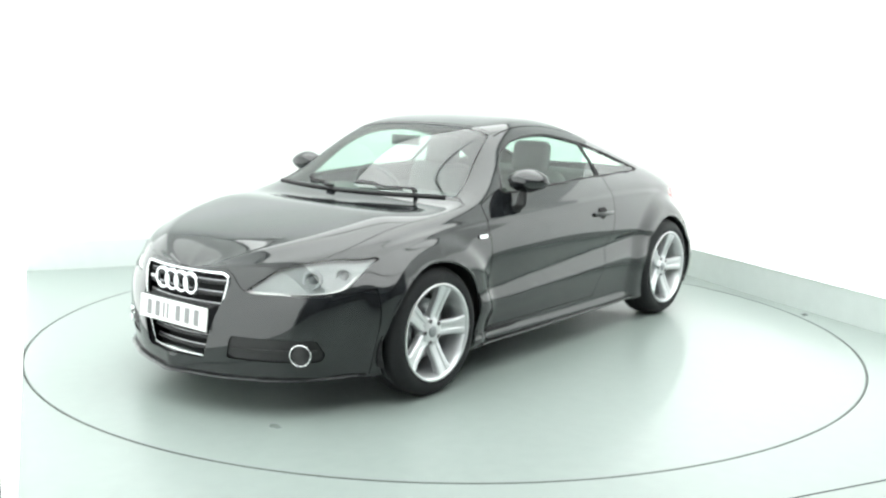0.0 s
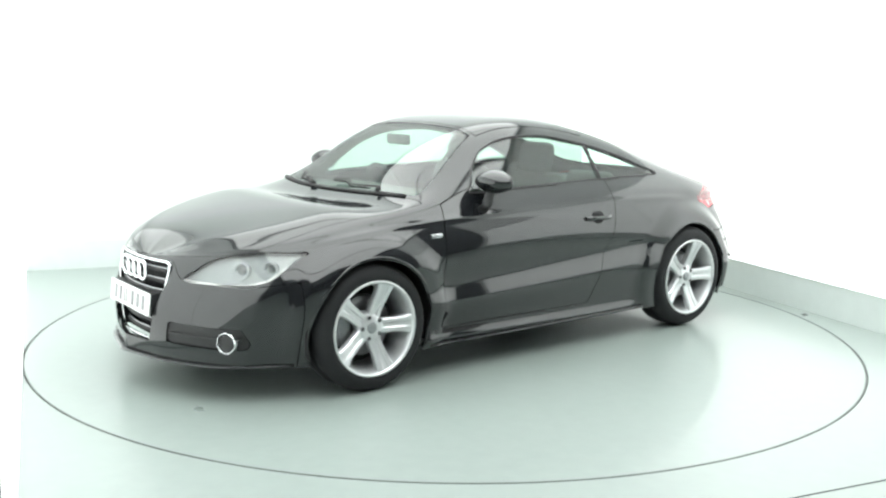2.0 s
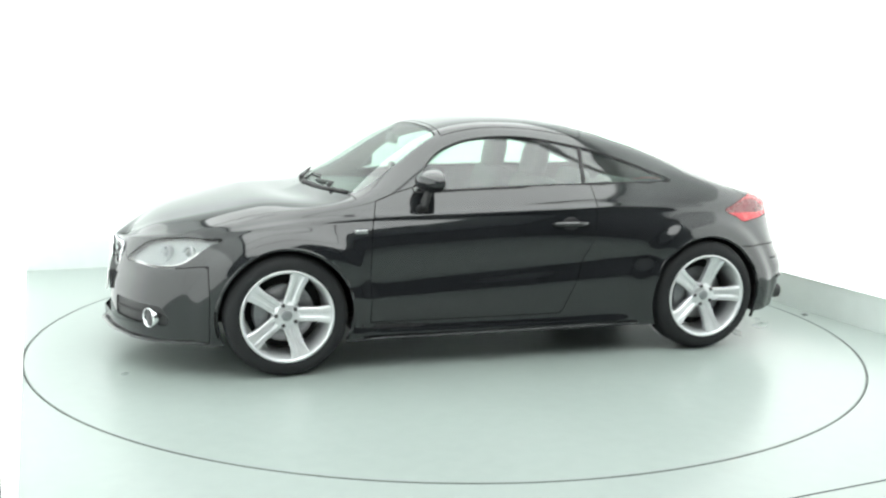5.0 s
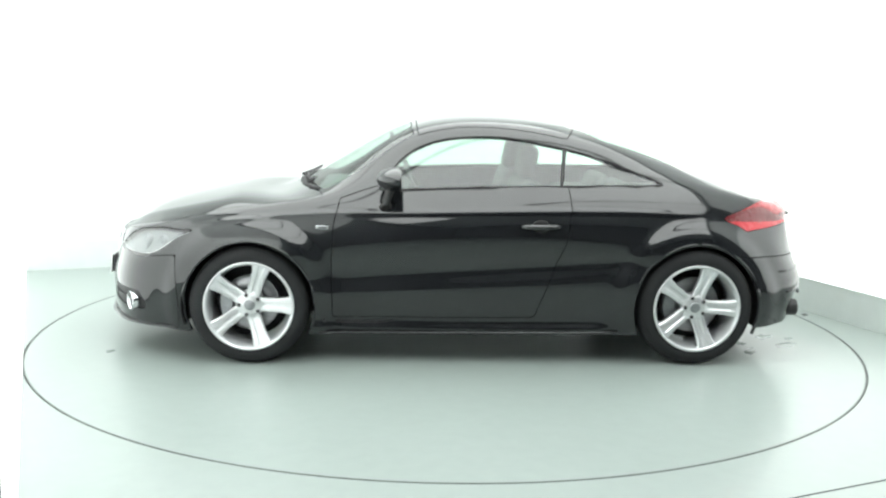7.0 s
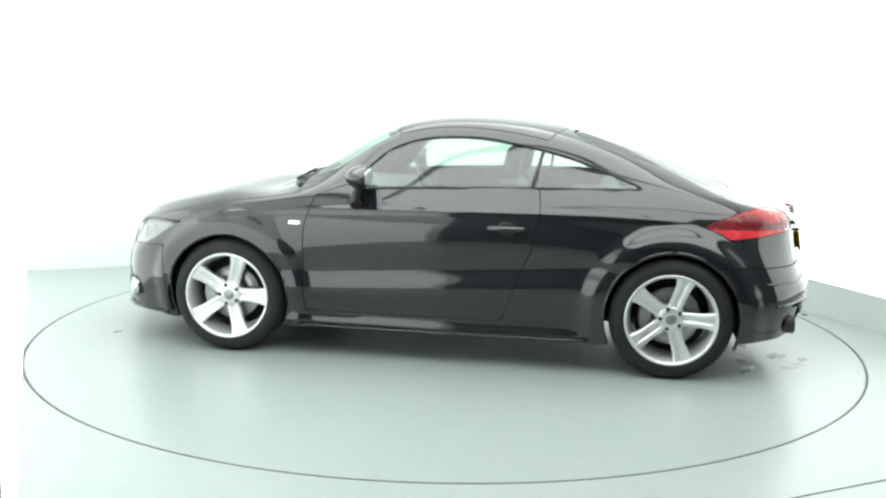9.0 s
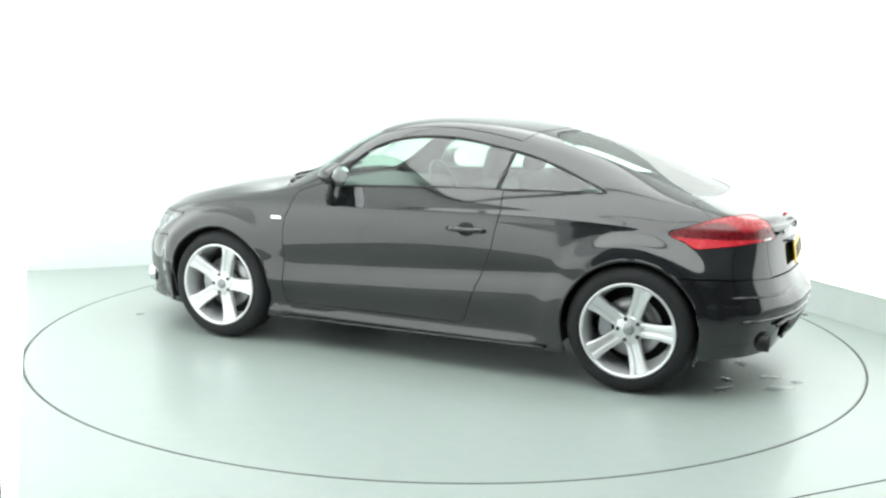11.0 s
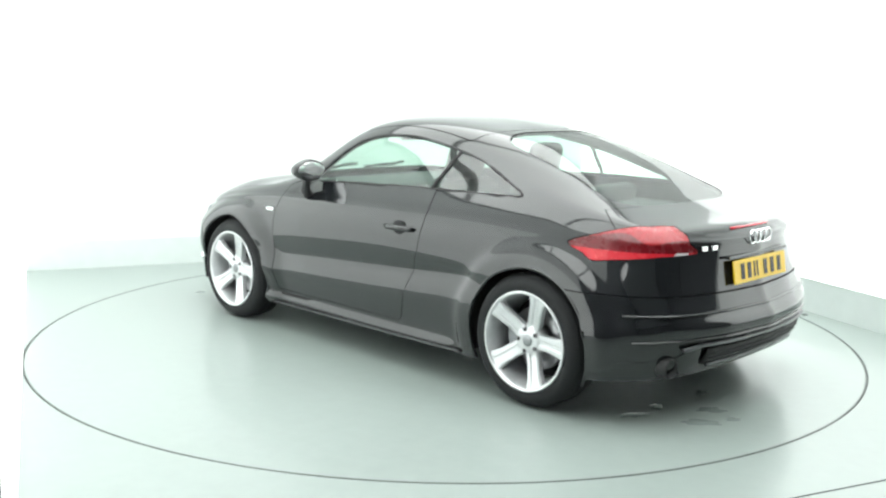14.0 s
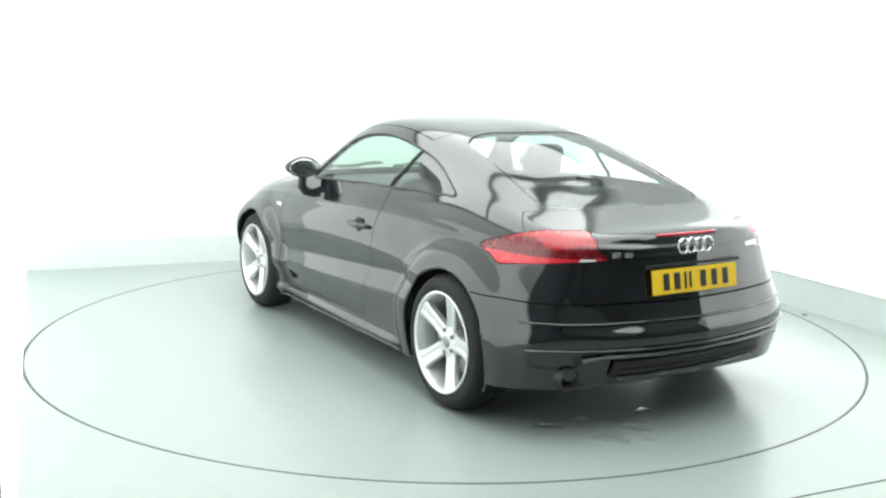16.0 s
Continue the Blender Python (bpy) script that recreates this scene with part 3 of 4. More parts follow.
# ---- the car: wheels ----
def wheel_parts(parent):
    """A road wheel about the origin; its outer face looks along +y."""
    bm = bmesh.new()
    lathe(bm, [(.236, .055), (.245, .066), (.262, .072), (.285, .070), (.303, .060), (.315, .045), (.3255, .02), (.327, -.08), (.322, -.125), (.30, -.145), (.25, -.15), (.236, -.14), (.236, .055)], 72)
    tyre = part("tyre", bm, RUBBER, parent, "black low-profile tyre")
    for k, y in enumerate((-.10, -.055, -.01)):
        bm = bmesh.new()
        lathe(bm, [(.3262, y), (.3276, y + .004), (.3276, y + .026), (.3262, y + .03)], 72)
        part("tread_rib", bm, RUBBER, parent)
    bm = bmesh.new()
    lathe(bm, [(.243, .062), (.246, .070), (.242, .074), (.233, .072), (.228, .060), (.222, .045), (.215, -.02), (.205, -.12), (.235, -.14), (.24, -.14), (.228, -.02), (.235, .05), (.243, .062)], 72)
    part("rim", bm, ALLOY, parent, "bright silver alloy rim")
    bm = bmesh.new()
    lathe(bm, [(.0, .035), (.052, .035), (.068, .028), (.078, .012), (.08, -.03), (0, -.03)], 40)
    part("hub", bm, ALLOY, parent)
    for k in range(5):
        a = radians(72 * k + 36)
        bm = bmesh.new()
        rows = []
        for r, w, y, dish in ((.045, .037, .030, .0), (.08, .037, .030, .005), (.12, .037, .038, .006), (.16, .038, .048, .006), (.195, .043, .056, .005), (.222, .051, .062, .003), (.235, .060, .062, .0)):
            rows.append([(-w, y - .035), (-w, y - .006), (-w * .82, y), (-w * .38, y), (-w * .2, y - dish), (w * .2, y - dish), (w * .38, y), (w * .82, y), (w, y - .006), (w, y - .035)])
            rows[-1] = [bm.verts.new((r * math.cos(a) - q * math.sin(a), yy, r * math.sin(a) + q * math.cos(a))) for q, yy in rows[-1]]
        for p, q in zip(rows, rows[1:]):
            for i in range(9):
                bm.faces.new((p[i], p[i + 1], q[i + 1], q[i]))
            bm.faces.new((p[9], p[0], q[0], q[9]))
        bmesh.ops.recalc_face_normals(bm, faces=bm.faces)
        sp = part("spoke", bm, ALLOY, parent, smooth=False)
        b = radians(72 * k)
        bm = bmesh.new()
        lathe(bm, [(0, .026), (.006, .026), (.0075, .034), (.0115, .036), (.0125, .028), (.0125, .0)], 14, m=Matrix.Translation((.056 * math.cos(b), .003, .056 * math.sin(b))))
        part("wheel_bolt", bm, STEEL, parent)
        bm = bmesh.new()
        lathe(bm, [(0, .0362), (.0085, .0362), (.0085, .030)], 12, m=Matrix.Translation((.056 * math.cos(b), .0015, .056 * math.sin(b))))
        part("bolt_socket", bm, PLASTIC, parent)
    bm = bmesh.new()
    lathe(bm, [(0, .042), (.02, .041), (.029, .037), (.031, .030)], 28)
    part("centre_cap", bm, ALLOY_IN, parent, "grey centre cap")
    bm = bmesh.new()
    lathe(bm, [(.07, -.045), (.075, -.04), (.155, -.04), (.156, -.045), (.156, -.065), (.155, -.07), (.07, -.07), (.07, -.045)], 48)
    part("brake_disc", bm, STEEL, parent, "bare steel brake disc")
    bm = bmesh.new()
    lathe(bm, [(0, -.03), (.07, -.03), (.075, -.045), (.075, -.09), (0, -.09)], 32)
    part("disc_hat", bm, STEEL, parent)
    bm = bmesh.new()
    lathe(bm, [(0, -.10), (.20, -.10), (.20, -.11), (0, -.11)], 40)
    part("backing_plate", bm, SHELL, parent)
    bm = bmesh.new()
    prof = []
    for i in range(9):
        t = radians(-32 + 8 * i)
        prof.append([bm.verts.new((r * math.cos(t), y, r * math.sin(t))) for r, y in ((.095, -.03), (.10, -.018), (.165, -.018), (.172, -.03), (.172, -.085), (.095, -.085))])
    for p, q in zip(prof, prof[1:]):
        for i in range(6):
            bm.faces.new((p[i], p[(i + 1) % 6], q[(i + 1) % 6], q[i]))
    bm.faces.new(prof[0])
    bm.faces.new(prof[-1][::-1])
    bmesh.ops.recalc_face_normals(bm, faces=bm.faces)
    part("brake_caliper", bm, ALLOY_IN, parent, "grey brake caliper", smooth=False)


WHEEL_Y = 0.828
first = None
for wx in (WX, -WX):
    for sgn in (1, -1):
        m = Matrix.Translation((wx, sgn * WHEEL_Y, 0.327)) @ Matrix.Rotation(0 if sgn > 0 else math.pi, 4, "Z")
        if first is None:
            first = new("wheel")
            tagged(first, "five-spoke silver alloy wheel")
            wheel_parts(first)
            first.parent = car
            first.matrix_basis = m
        else:
            copy_thing(first, m)
        bm = bmesh.new()
        rows = []
        for i in range(25):
            t = radians(-18 + 216 * i / 24)
            rows.append([bm.verts.new((wx + .372 * math.cos(t), sgn * y, WZ + .372 * math.sin(t))) for y in (.45, .60, .74, .865)])
        for p, q in zip(rows, rows[1:]):
            for i in range(3):
                bm.faces.new((p[i], p[i + 1], q[i + 1], q[i]))
        cap = [r[0] for r in rows]
        bm.faces.new(cap)
        part("wheel_liner", bm, SHELL, car, "dark wheel-arch liner")
        # rolled lip of the arch
        bm = bmesh.new()
        pts = []
        for i in range(33):
            t = radians(-24 + 228 * i / 32)
            x, z = wx + (ARCH + .002) * math.cos(t), WZ + (ARCH + .002) * math.sin(t)
            k = np.argmin(np.where(VV < 6.2, np.hypot(GRID[..., 0] - x, GRID[..., 2] - z) + 5 * (GRID[..., 1] < .3), 9).ravel())
            pts.append((x, sgn * (GRID.reshape(-1, 3)[k, 1] - .008), z))
        tube(bm, pts, .010, seg=8)
        part("arch_lip", bm, PAINT, car)

bm = bmesh.new()
sec = [(-1.86, .50), (-1.66, .74), (-1.60, .5), (-.87, .5), (-.86, .84), (.86, .84), (.87, .5), (1.60, .5), (1.62, .78), (1.85, .62), (2.03, .32)]
a = [(bm.verts.new((x, y, .245)), bm.verts.new((x, -y, .245))) for x, y in sec]
for p, q in zip(a, a[1:]):
    bm.faces.new((p[0], p[1], q[1], q[0]))
ob = part("underbody", bm, SHELL, car, smooth=False)
mod = ob.modifiers.new("thickness", "SOLIDIFY")
mod.thickness = .02

# ---- the car: lamps, grille, trim ----
FLAT = GRID.reshape(-1, 3)
FU = UU.ravel()


def on_front(y, z):
    k = np.argmin(np.hypot(FLAT[:, 1] - abs(y), FLAT[:, 2] - z) + 9 * (FLAT[:, 0] < 1.2))
    return float(FLAT[k, 0])


def on_rear(y, z):
    k = np.argmin(np.hypot(FLAT[:, 1] - abs(y), FLAT[:, 2] - z) + 9 * (FLAT[:, 0] > -1.3))
    return float(FLAT[k, 0])


def on_side(x, z):
    k = np.argmin(np.hypot(FLAT[:, 0] - x, FLAT[:, 2] - z) + 9 * (FLAT[:, 1] < 0.4))
    return float(FLAT[k, 1])


def frame_of(n, up=Vector((0, 0, 1))):
    """A turn whose y axis looks along n."""
    n = Vector(n).normalized()
    x = n.cross(up).normalized()
    z = x.cross(n).normalized()
    return Matrix((x, n, z)).transposed().to_4x4()


DIFF = material("grey_diffuser_trim", (0.10, 0.105, 0.11), 0.35, 0.4, 0.3, vary=0.1)
HOUSING = material("lamp_housing", (0.22, 0.225, 0.23), 0.35, 0.35, vary=0.2, scale=25)
for side, sgn in (("left", 1), ("right", -1)):
    lamp = SKIN.build("headlight", headlight, CLEAR, car, side, -0.002, "clear headlamp with silver inner housing", 0)
    SKIN.build("housing", headlight, HOUSING, lamp, side, -0.026, "grey reflector housing", 0.004)
    rim = [SKIN.at(u, v) for u, v in ((13.9, 4.05), (13.6, 4.05), (13.2, 4.05), (12.85, 4.08), (12.6, 4.2), (12.4, 4.42), (12.25, 4.65))]
    bm = bmesh.new()
    tube(bm, [Vector((p.x, sgn * p.y, p.z)) - Vector((n.x, sgn * n.y, n.z)) * 0.018 for p, n in rim], [.006, .010, .012, .012, .011, .009, .006], seg=8)
    part("light_strip", bm, LENSWHITE, lamp, "white running-light strip")
    for u, v, r in ((13.05, 4.6, .045), (12.6, 4.65, .038)):
        p, n = SKIN.at(u, v)
        p, n = Vector((p.x, sgn * p.y, p.z)), Vector((n.x * .6 + .6, sgn * n.y, n.z * .4))
        m = Matrix.Translation(p - n.normalized() * .035) @ frame_of(n)
        bm = bmesh.new()
        lathe(bm, [(r * .62, -.02), (r * .66, .012), (r, .022), (r * 1.04, .012), (r * .9, -.03)], 28, m=m)
        part("reflector_ring", bm, ALLOY_IN, lamp, "grey reflector ring")
        bm = bmesh.new()
        lathe(bm, [(0, .018), (r * .3, .016), (r * .55, .008), (r * .64, -.006)], 24, m=m)
        part("projector_lens", bm, DIFF, lamp, "dark glass projector lens")
    # tail lamp in bands
    white, red = SKIN.split(taillight, lambda q: np.maximum(np.abs(q[:, 3] - 1.72) * .3 - .05, (q[:, 4] - 5.22) * .15))
    band, rest = SKIN.split(red, lambda q: (q[:, 4] - 5.22 + 0.06 * np.maximum(q[:, 3] - 1.5, 0)) * .15)
    mid, top = SKIN.split(rest, lambda q: (q[:, 4] - 6.0 - 0.35 * np.sin(q[:, 3] * 4.2)) * .15)
    tail = SKIN.build("tail_light", taillight, SHELL, car, side, -0.030, "red wrap-around tail lamp", 0.004)
    SKIN.build("brake_lens", band, REDLIGHT, tail, side, -0.001, "bright red lower lens", 0.008)
    SKIN.build("dark_lens", mid, REDDARK, tail, side, -0.003, "dark red middle lens", 0.008)
    SKIN.build("upper_lens", top, REDGLASS, tail, side, -0.002, "red upper lens", 0.008)
    SKIN.build("reversing_lens", white, LENSWHITE, tail, side, -0.002, "pale reversing lens", 0.002)

# grille
grille = new("grille")
grille.parent = car
tagged(grille, "tall chrome-framed black slatted grille")
edge = np.array([p + (q - p) * k / 6 for p, q in zip(GRILLE, np.roll(GRILLE, -1, 0)) for k in range(6)])


def grille_x(y, z):
    return float(np.interp(z, [.25, .40, .50, .60, .65], [2.105, 2.118, 2.115, 2.10, 2.085])) - .55 * y * y


bm = bmesh.new()
tube(bm, [(grille_x(y, z) + .008, y, z) for y, z in edge], .0065, closed=True, seg=8)
part("chrome_frame", bm, CHROME, grille, "thin chrome surround")
bm = bmesh.new()
bm.faces.new([bm.verts.new((2.0, y * 1.03, z)) for y, z in edge])
part("backing", bm, SHELL, grille, smooth=False)
for k in range(7):
    z = .285 + k * .053
    w = float(np.interp(z, [.25, .38, .53, .62], [.205, .25, .296, .308])) - .006
    for dz, rr, mt, nm in ((0, .009, PLASTIC, "slat"), (.011, .0028, SILVER, "bright_edge")):
        bm = bmesh.new()
        tube(bm, [(grille_x(w * q, z) - .020, w * q, z + dz) for q in np.linspace(-1, 1, 13)], rr, seg=8, flat=1.2)
        part(nm, bm, mt, grille)


def rings(parent, x, z, r, gap, n, thick):
    for k in range(4):
        bm = bmesh.new()
        y = (k - 1.5) * gap
        tube(bm, [(x, y + r * math.cos(t), z + r * math.sin(t)) for t in np.linspace(0, 2 * math.pi, 29)[:-1]], thick, closed=True, seg=8)
        part("ring", bm, CHROME, parent, "chrome ring emblem")


rings(grille, 2.108, .590, .047, .072, 1, .0085)
bm = bmesh.new()
box(bm, 2.068, 2.074, -.26, -.19, .570, .586, .002)
part("script_badge", bm, SILVER, grille, "small silver script bar")


def plate(x, z, mat, ink, label, tilt, face):
    """A registration plate with plain bars for its characters."""
    root = new("number_plate")
    root.parent = car
    tagged(root, label)
    bm = bmesh.new()
    box(bm, -.004, .004, -.26, .26, -.0555, .0555, .003)
    part("plate", bm, mat, root, smooth=False)
    for y, w in ((-.18, .036), (-.115, .036), (-.065, .014), (-.035, .014), (.045, .036), (.115, .036), (.185, .036)):
        b2 = bmesh.new()
        box(b2, .0045, .0062, y - w / 2, y + w / 2, -.037, .037, .0008)
        part("bar", b2, ink, root, smooth=False)
    root.matrix_basis = pose(x, 0, z, 0, tilt, 0 if face > 0 else 180)


plate(2.136, .440, WHITEPLATE, GREYINK, "white number plate with grey character bars", -6, 1)
bm = bmesh.new()
box(bm, 2.07, 2.126, -.25, .25, .385, .495, .006)
part("plate_holder", bm, PLASTIC, grille, smooth=False)
plate(-1.963, .687, YELLOW, INK, "yellow number plate with black character bars", -9, -1)

# rear end
bm = bmesh.new()
box(bm, -1.955, -1.91, -.29, .29, .752, .766, .004)
part("lid_handle", bm, PAINT, car, "black handle strip over the plate", smooth=False)
emblem = new("rear_emblem")
emblem.parent = car
tagged(emblem, "four interlocked chrome rings")
rings(emblem, on_rear(0, .84) - .005, .84, .032, .049, 1, .0045)
for y0, pieces in ((.385, ((-.045, .04), (.012, .04))), (-.44, ((-.045, .03), (-.01, .03), (.025, .03)))):
    badge = new("badge")
    badge.parent = car
    tagged(badge, "small chrome badge bars")
    for dy, w in pieces:
        bm = bmesh.new()
        x = on_rear(y0 + dy, .812)
        box(bm, x - .008, x + .002, y0 + dy, y0 + dy + w, .802, .822, .001)
        part("bar", bm, CHROME, badge, smooth=False)
bm = bmesh.new()
tube(bm, [(on_rear(y, .885) - .003, y, .885) for y in np.linspace(-.18, .18, 15)], .010, seg=8, flat=.7)
part("high_brake_light", bm, REDLIGHT, car, "slim red high-level brake light")
# ledge, diffuser and pipes
for z, r, flat, nm, lab in ((.525, .010, .6, "bumper_ledge", ""), (.41, .012, .7, "bumper_lower_ledge", "")):
    bm = bmesh.new()
    ys = np.concatenate([np.linspace(-.80, .80, 41)])
    tube(bm, [(on_rear(y, z) - .002, y, z) for y in ys], r, seg=8, flat=flat)
    part(nm, bm, PAINT, car, lab)
bm = bmesh.new()
ys = np.linspace(-.46, .46, 25)
rows = [[bm.verts.new((on_rear(y, z) - dx, y, z)) for y in ys] for z, dx in ((.365, .010), (.355, .022), (.295, .016), (.280, .0))]
for p, q in zip(rows, rows[1:]):
    for i in range(len(ys) - 1):
        bm.faces.new((p[i], p[i + 1], q[i + 1], q[i]))
diffuser = part("diffuser", bm, PLASTIC, car, "black ribbed rear diffuser insert")
m_ = diffuser.modifiers.new("thickness", "SOLIDIFY")
m_.thickness = .01
for z in (.312, .336):
    bm = bmesh.new()
    tube(bm, [(on_rear(y, z) - .022, y, z) for y in np.linspace(-.44, .44, 21)], .004, seg=6)
    part("mesh_rib", bm, PLASTIC, diffuser)
for z, w in ((.382, .60), (.275, .42)):
    bm = bmesh.new()
    tube(bm, [(on_rear(y, z) - .010, y, z - (.03 * max(0, abs(y) - .5) / .24 if z > .3 else 0)) for y in np.linspace(-w, w, 33)], .011, seg=8, flat=.9)
    part("diffuser_trim", bm, DIFF, diffuser, "dark grey trim blade")
for y in (.555, .645):
    bm = bmesh.new()
    lathe(bm, [(.040, -.10), (.042, .02), (.045, .024), (.048, .018), (.047, -.10)], 28, axis="x", m=Matrix.Translation((-1.872, y, .287)) @ Matrix.Rotation(math.pi, 4, "Z"))
    pipe = part("exhaust_pipe", bm, PLASTIC, car, "dark steel exhaust tip")
    bm = bmesh.new()
    lathe(bm, [(0, -.03), (.041, -.03)], 24, axis="x", m=Matrix.Translation((-1.872, y, .287)) @ Matrix.Rotation(math.pi, 4, "Z"))
    part("pipe_bore", bm, SHELL, pipe)

# front lower details
for sgn in (1, -1):
    x = on_front(.652, .304) + .004
    m = Matrix.Translation((x, sgn * .652, .304)) @ frame_of((.86, sgn * .5, .02))
    bm = bmesh.new()
    lathe(bm, [(.045, -.02), (.046, .010), (.049, .013), (.052, .008), (.052, -.02)], 36, m=m)
    fog = part("fog_light", bm, CHROME, car, "round fog lamp with chrome ring")
    bm = bmesh.new()
    lathe(bm, [(0, .006), (.03, .004), (.046, -.004)], 28, m=m)
    part("lens", bm, PLASTIC, fog, "dark grey lens")
    for z, r in ((.322, .005),):
        bm = bmesh.new()
        tube(bm, [(on_front(y, z) + .001, sgn * y, z) for y in np.linspace(.36, .70, 15)], r, seg=8)
        part("intake_bar", bm, PLASTIC, car)
bm = bmesh.new()
ys = np.concatenate([np.linspace(-.80, .80, 45)])
tube(bm, [(on_front(y, .175) + .012, y, .172 + .012 * abs(y)) for y in ys], .013, seg=8, flat=.5)
part("front_splitter", bm, PAINT, car, "thin black front lip")

# ---- the car: sides ----
for side, sgn in (("left", 1), ("right", -1)):
    # mirror
    mirror = new("door_mirror")
    mirror.parent = car
    tagged(mirror, "glossy black door mirror on a short stalk")
    bm = bmesh.new()
    vs = ball(bm, (0, 0, 0), .098, .112, .066, 28, 20)
    for v in vs:
        if v.co.x < -.03:
            v.co.x = -.03 + (v.co.x + .03) * .15
        v.co.z *= 1.0 - .25 * max(0, v.co.y) / .105
        v.co.y += .02 * v.co.x / .1 * -1
    bmesh.ops.transform(bm, matrix=Matrix.Translation((.448, sgn * .876, 1.024)) @ Matrix.Diagonal((1, sgn, 1, 1)), verts=bm.verts)
    bmesh.ops.recalc_face_normals(bm, faces=bm.faces)
    part("shell", bm, PAINT, mirror)
    bm = bmesh.new()
    vs = ball(bm, (.411, sgn * .876, 1.024), .004, .094, .050, 24, 12)
    part("mirror_glass", bm, CHROME, mirror, "silvered mirror glass")
    bm = bmesh.new()
    tube(bm, [(.48 - .03 * math.sin(t) , sgn * (.865 + .094 * math.cos(t) * .98), 1.010) for t in np.linspace(.2, 2.9, 16)], .004, seg=6)
    part("indicator_line", bm, PLASTIC, mirror)
    bm = bmesh.new()
    tube(bm, [(.46, sgn * .86, .985), (.48, sgn * .86, .95), (.495, sgn * .86, .905), (.495, sgn * (on_side(.49, .87) - .005), .868)], [.028, .026, .030, .042], seg=12, flat=.8)
    part("stalk", bm, PLASTIC, mirror)
    # handle in its bowl
    hx, hz = -.348, .776
    hy = on_side(hx, hz)
    handle = new("door_handle")
    handle.parent = car
    tagged(handle, "black pull handle over a round recess")
    bm = bmesh.new()
    ball(bm, (hx, sgn * (hy - .001), hz), .050, .010, .040, 28, 12)
    part("recess", bm, SHELL, handle)
    bm = bmesh.new()
    tube(bm, [(hx + dx, sgn * (hy + dy), hz + .001) for dx, dy in ((.105, .004), (.085, .016), (.04, .024), (-.04, .024), (-.085, .016), (-.105, .004))], [.010, .0125, .013, .013, .0125, .010], seg=10, flat=1.1)
    part("pull", bm, PAINT, handle)
    bm = bmesh.new()
    tube(bm, [(hx + dx, sgn * (hy + .0385), hz + .006) for dx in (-.07, -.03, .03, .07)], .003, seg=6)
    part("bright_strip", bm, PAINT, handle)
    # badge behind the arch
    bx, bz = .839, .759
    by = on_side(bx, bz)
    bm = bmesh.new()
    box(bm, bx - .034, bx + .034, sgn * by - .004, sgn * by + .004, bz - .010, bz + .010, .003)
    part("wing_badge", bm, CHROME, car, "small chrome wing badge", smooth=False)
    # seal round the side window
    line = smooth_line(WINDOW, 5, True)
    bm = bmesh.new()
    tube(bm, [(x, sgn * (on_side(x, z) - .002), z) for x, z in line], .0065, closed=True, seg=6)
    part("window_seal", bm, PLASTIC, car, "black rubber window seal")
    bm = bmesh.new()
    tube(bm, [(-.475 - .2 * (z - .99), sgn * (on_side(-.475 - .2 * (z - .99), z) - .004), z) for z in np.linspace(.985, 1.178, 9)], .011, seg=8)
    part("window_post", bm, PLASTIC, car, "black post between side panes")
    # sill blade
    bm = bmesh.new()
    tube(bm, [(x, sgn * (on_side(x, .19) + .004), .172 + .012 * (1 - x) / 2) for x in np.linspace(-.80, .82, 25)], .011, seg=8, flat=.6)
    part("sill_blade", bm, PAINT, car, "thin black side-sill blade")
    # mud guard corner behind the front wheel
    bm = bmesh.new()
    box(bm, .82, .86, sgn * .84 - .02, sgn * .84 + .02, .17, .26, .006)
    part("mud_flap", bm, PLASTIC, car, smooth=False)

# wipers along the foot of the windscreen
for u0, v0, u1, v1 in ((9.97, 8.35, 9.86, 9.75), (9.98, 9.75, 9.88, 8.9)):
    sgn = 1 if v0 < 9 else -1
    pts = []
    for q in np.linspace(0, 1, 9):
        u, v = u0 + (u1 - u0) * q, v0 + (v1 - v0) * q
        p, n = SKIN.at(u, v)
        pts.append(Vector((p.x, sgn * p.y, p.z)) + Vector((n.x, sgn * n.y, n.z)) * .022)
    wiper = new("wiper")
    wiper.parent = car
    tagged(wiper, "black wiper arm at the windscreen foot")
    bm = bmesh.new()
    tube(bm, pts, [.016, .013, .010, .009, .008, .008, .007, .007, .006], seg=8, flat=.6)
    part("arm", bm, PLASTIC, wiper)
    bm = bmesh.new()
    tube(bm, [p + Vector((.012, 0, -.012)) for p in pts[2:]], .006, seg=6)
    part("blade", bm, RUBBER, wiper)
bm = bmesh.new()
cowl = [SKIN.at(10.0, v) for v in np.linspace(7.6, 9.95, 14)]
pts = [Vector((p.x, p.y, p.z + .002)) for p, n in cowl]
pts = pts + [Vector((p.x, -p.y, p.z)) for p in pts[::-1]]
tube(bm, pts, .016, seg=8, flat=.6)
part("cowl", bm, PLASTIC, car, "black plastic cowl strip")

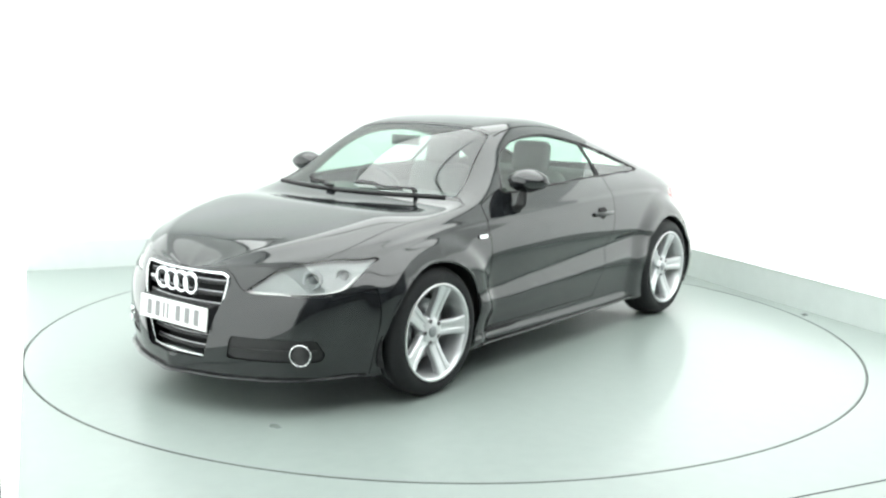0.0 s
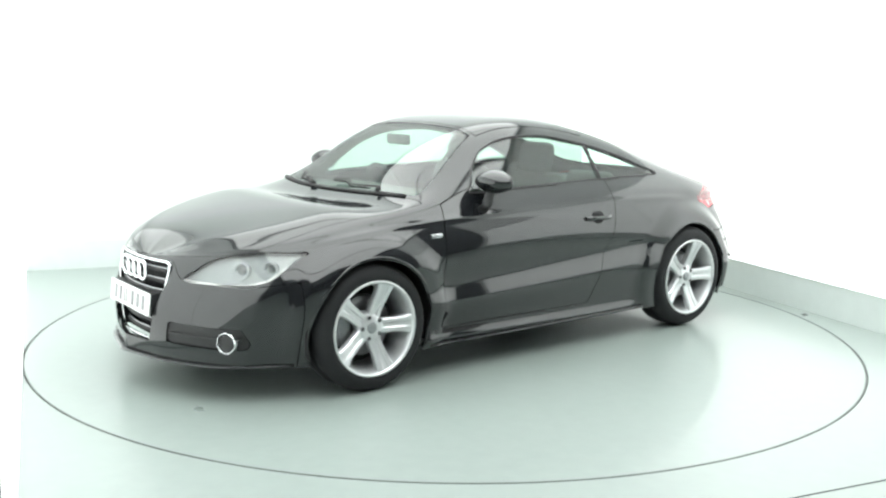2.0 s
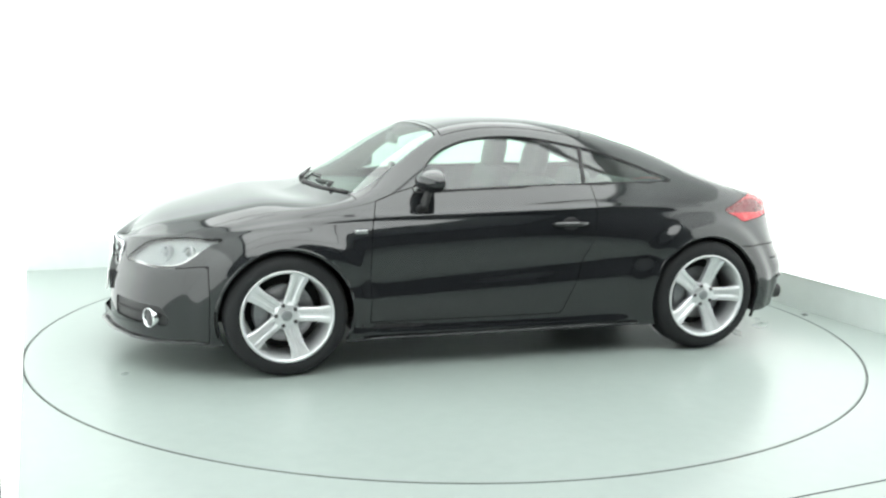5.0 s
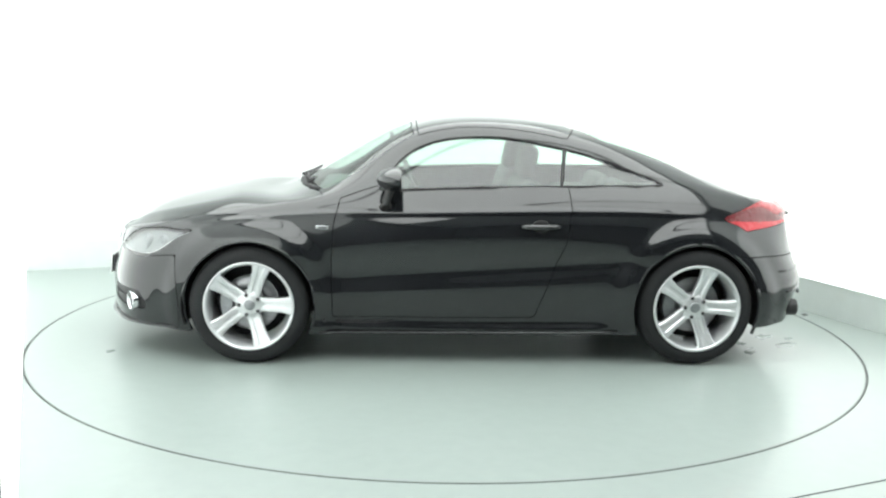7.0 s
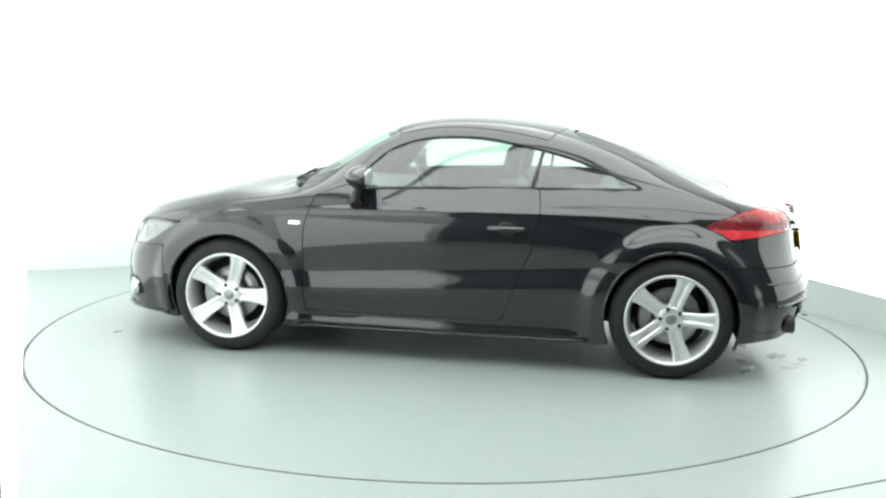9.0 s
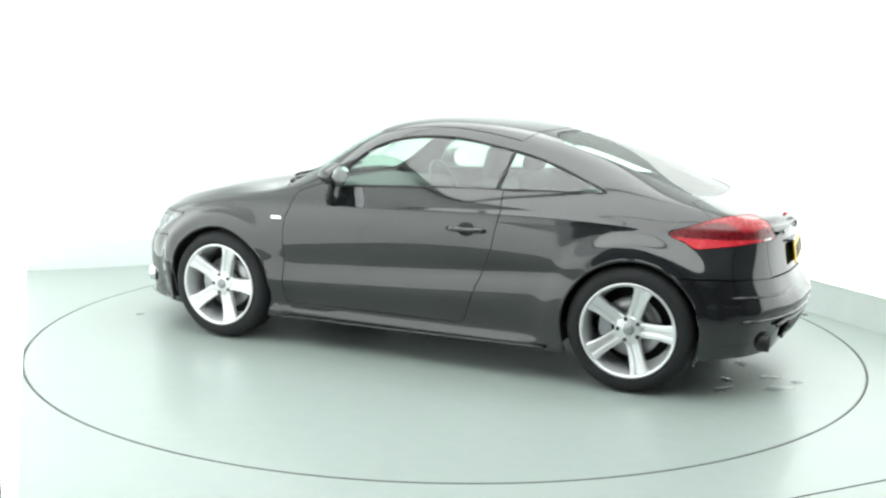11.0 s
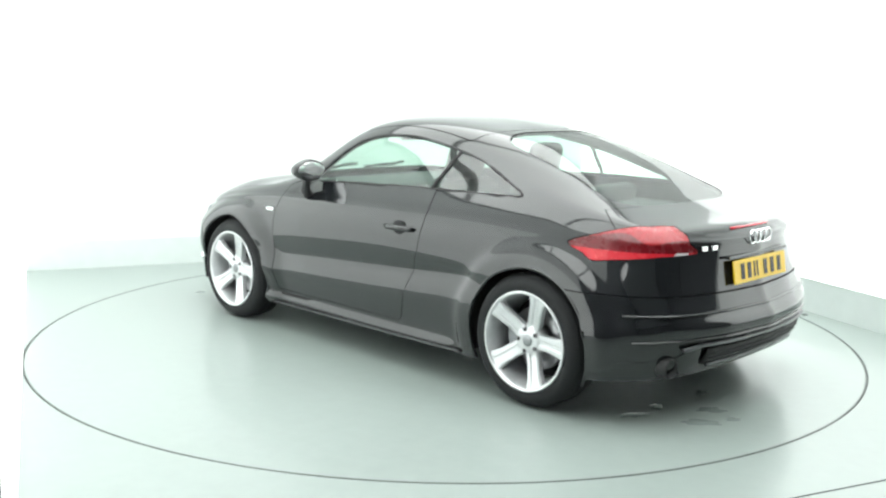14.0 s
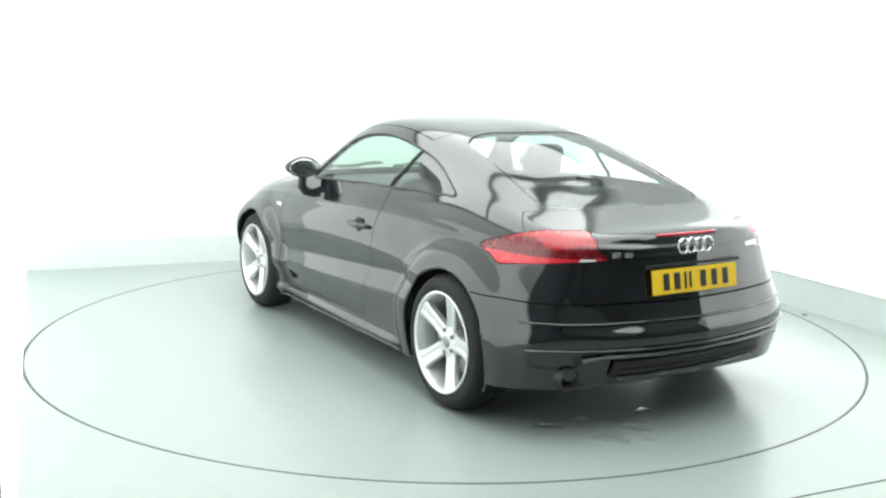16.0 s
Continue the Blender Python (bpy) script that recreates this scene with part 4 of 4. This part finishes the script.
# ---- the car: cabin ----
bm = bmesh.new()
box(bm, .34, .92, -.68, .68, .66, .91, .05)
for v in bm.verts:
    if v.co.z > .85 and v.co.x > .6:
        v.co.z += .01
part("dashboard", bm, CABIN, car, "dark grey dashboard")
bm = bmesh.new()
box(bm, -1.45, -.62, -.60, .60, .80, .885, .03)
part("parcel_shelf", bm, CABIN, car, "dark grey parcel shelf")
bm = bmesh.new()
box(bm, -.95, .8, -.10, .10, .3, .62, .04)
part("centre_console", bm, CABIN, car)
for y in (.36, -.36):
    seat = new("seat")
    seat.parent = car
    tagged(seat, "black leather bucket seat")
    bm = bmesh.new()
    box(bm, -.22, .32, y - .25, y + .25, .38, .54, .06)
    part("cushion", bm, SEAT, seat)
    bm = bmesh.new()
    box(bm, -.075, .075, -.25, .25, 0, .58, .065, pose(-.18, y, .45, 0, -16, 0))
    part("backrest", bm, SEAT, seat)
    bm = bmesh.new()
    box(bm, -.05, .05, -.13, .13, .56, .76, .045, pose(-.18, y, .45, 0, -13, 0))
    part("headrest", bm, SEAT, seat)
    for d in (-.06, .06):
        bm = bmesh.new()
        tube(bm, [(-.31, y + d, .98), (-.335, y + d, 1.06)], .006)
        part("headrest_post", bm, STEEL, seat)
for y in (.30, -.30):
    bm = bmesh.new()
    box(bm, -.05, .05, -.2, .2, 0, .5, .05, pose(-.72, y, .52, 0, -22, 0))
    part("rear_seat", bm, SEAT, car)
bm = bmesh.new()
tube(bm, [Vector((.30, -.36, .86)) + Vector((.18 * .42 * math.sin(t), .18 * math.cos(t), .18 * .9 * math.sin(t))) for t in np.linspace(0, 2 * math.pi, 33)[:-1]], .015, closed=True)
wheel_ = part("steering_wheel", bm, SEAT, car, "black steering wheel")
bm = bmesh.new()
box(bm, .29, .40, -.42, -.30, .82, .90, .02)
part("hub_pad", bm, SEAT, wheel_)
bm = bmesh.new()
box(bm, .455, .48, -.11, .11, 1.175, 1.235, .012)
part("cabin_mirror", bm, PLASTIC, car, "black rear-view mirror")
bm = bmesh.new()
box(bm, -1.5, 1.0, -.75, .75, .27, .30)
part("cabin_floor", bm, SHELL, car, smooth=False)


# ---- what moves ----
SPIN = [(0.0, 231.19), (0.5, 229.01), (1.0, 225.86), (1.5, 222.46), (2.0, 218.46), (2.5, 214.90), (3.0, 211.30), (3.5, 207.74), (4.0, 204.13),
        (6.5, 186.82), (7.0, 183.34), (7.5, 180.13), (8.0, 176.87), (8.5, 173.83), (9.0, 170.44), (11.5, 153.68), (12.0, 149.95), (12.5, 146.45),
        (13.0, 142.93), (13.5, 139.41), (14.0, 135.86), (14.5, 132.41), (15.0, 128.80), (15.5, 125.28), (16.0, 121.63)]


def motions():
    walk(car, [(t, pose(0, 0, 0, 0, 0, a) @ pose(-0.116, -0.041, 0)) for t, a in SPIN])
    walk(turntable, [(t, pose(0, 0, 0, 0, 0, a)) for t, a in SPIN])


motions()
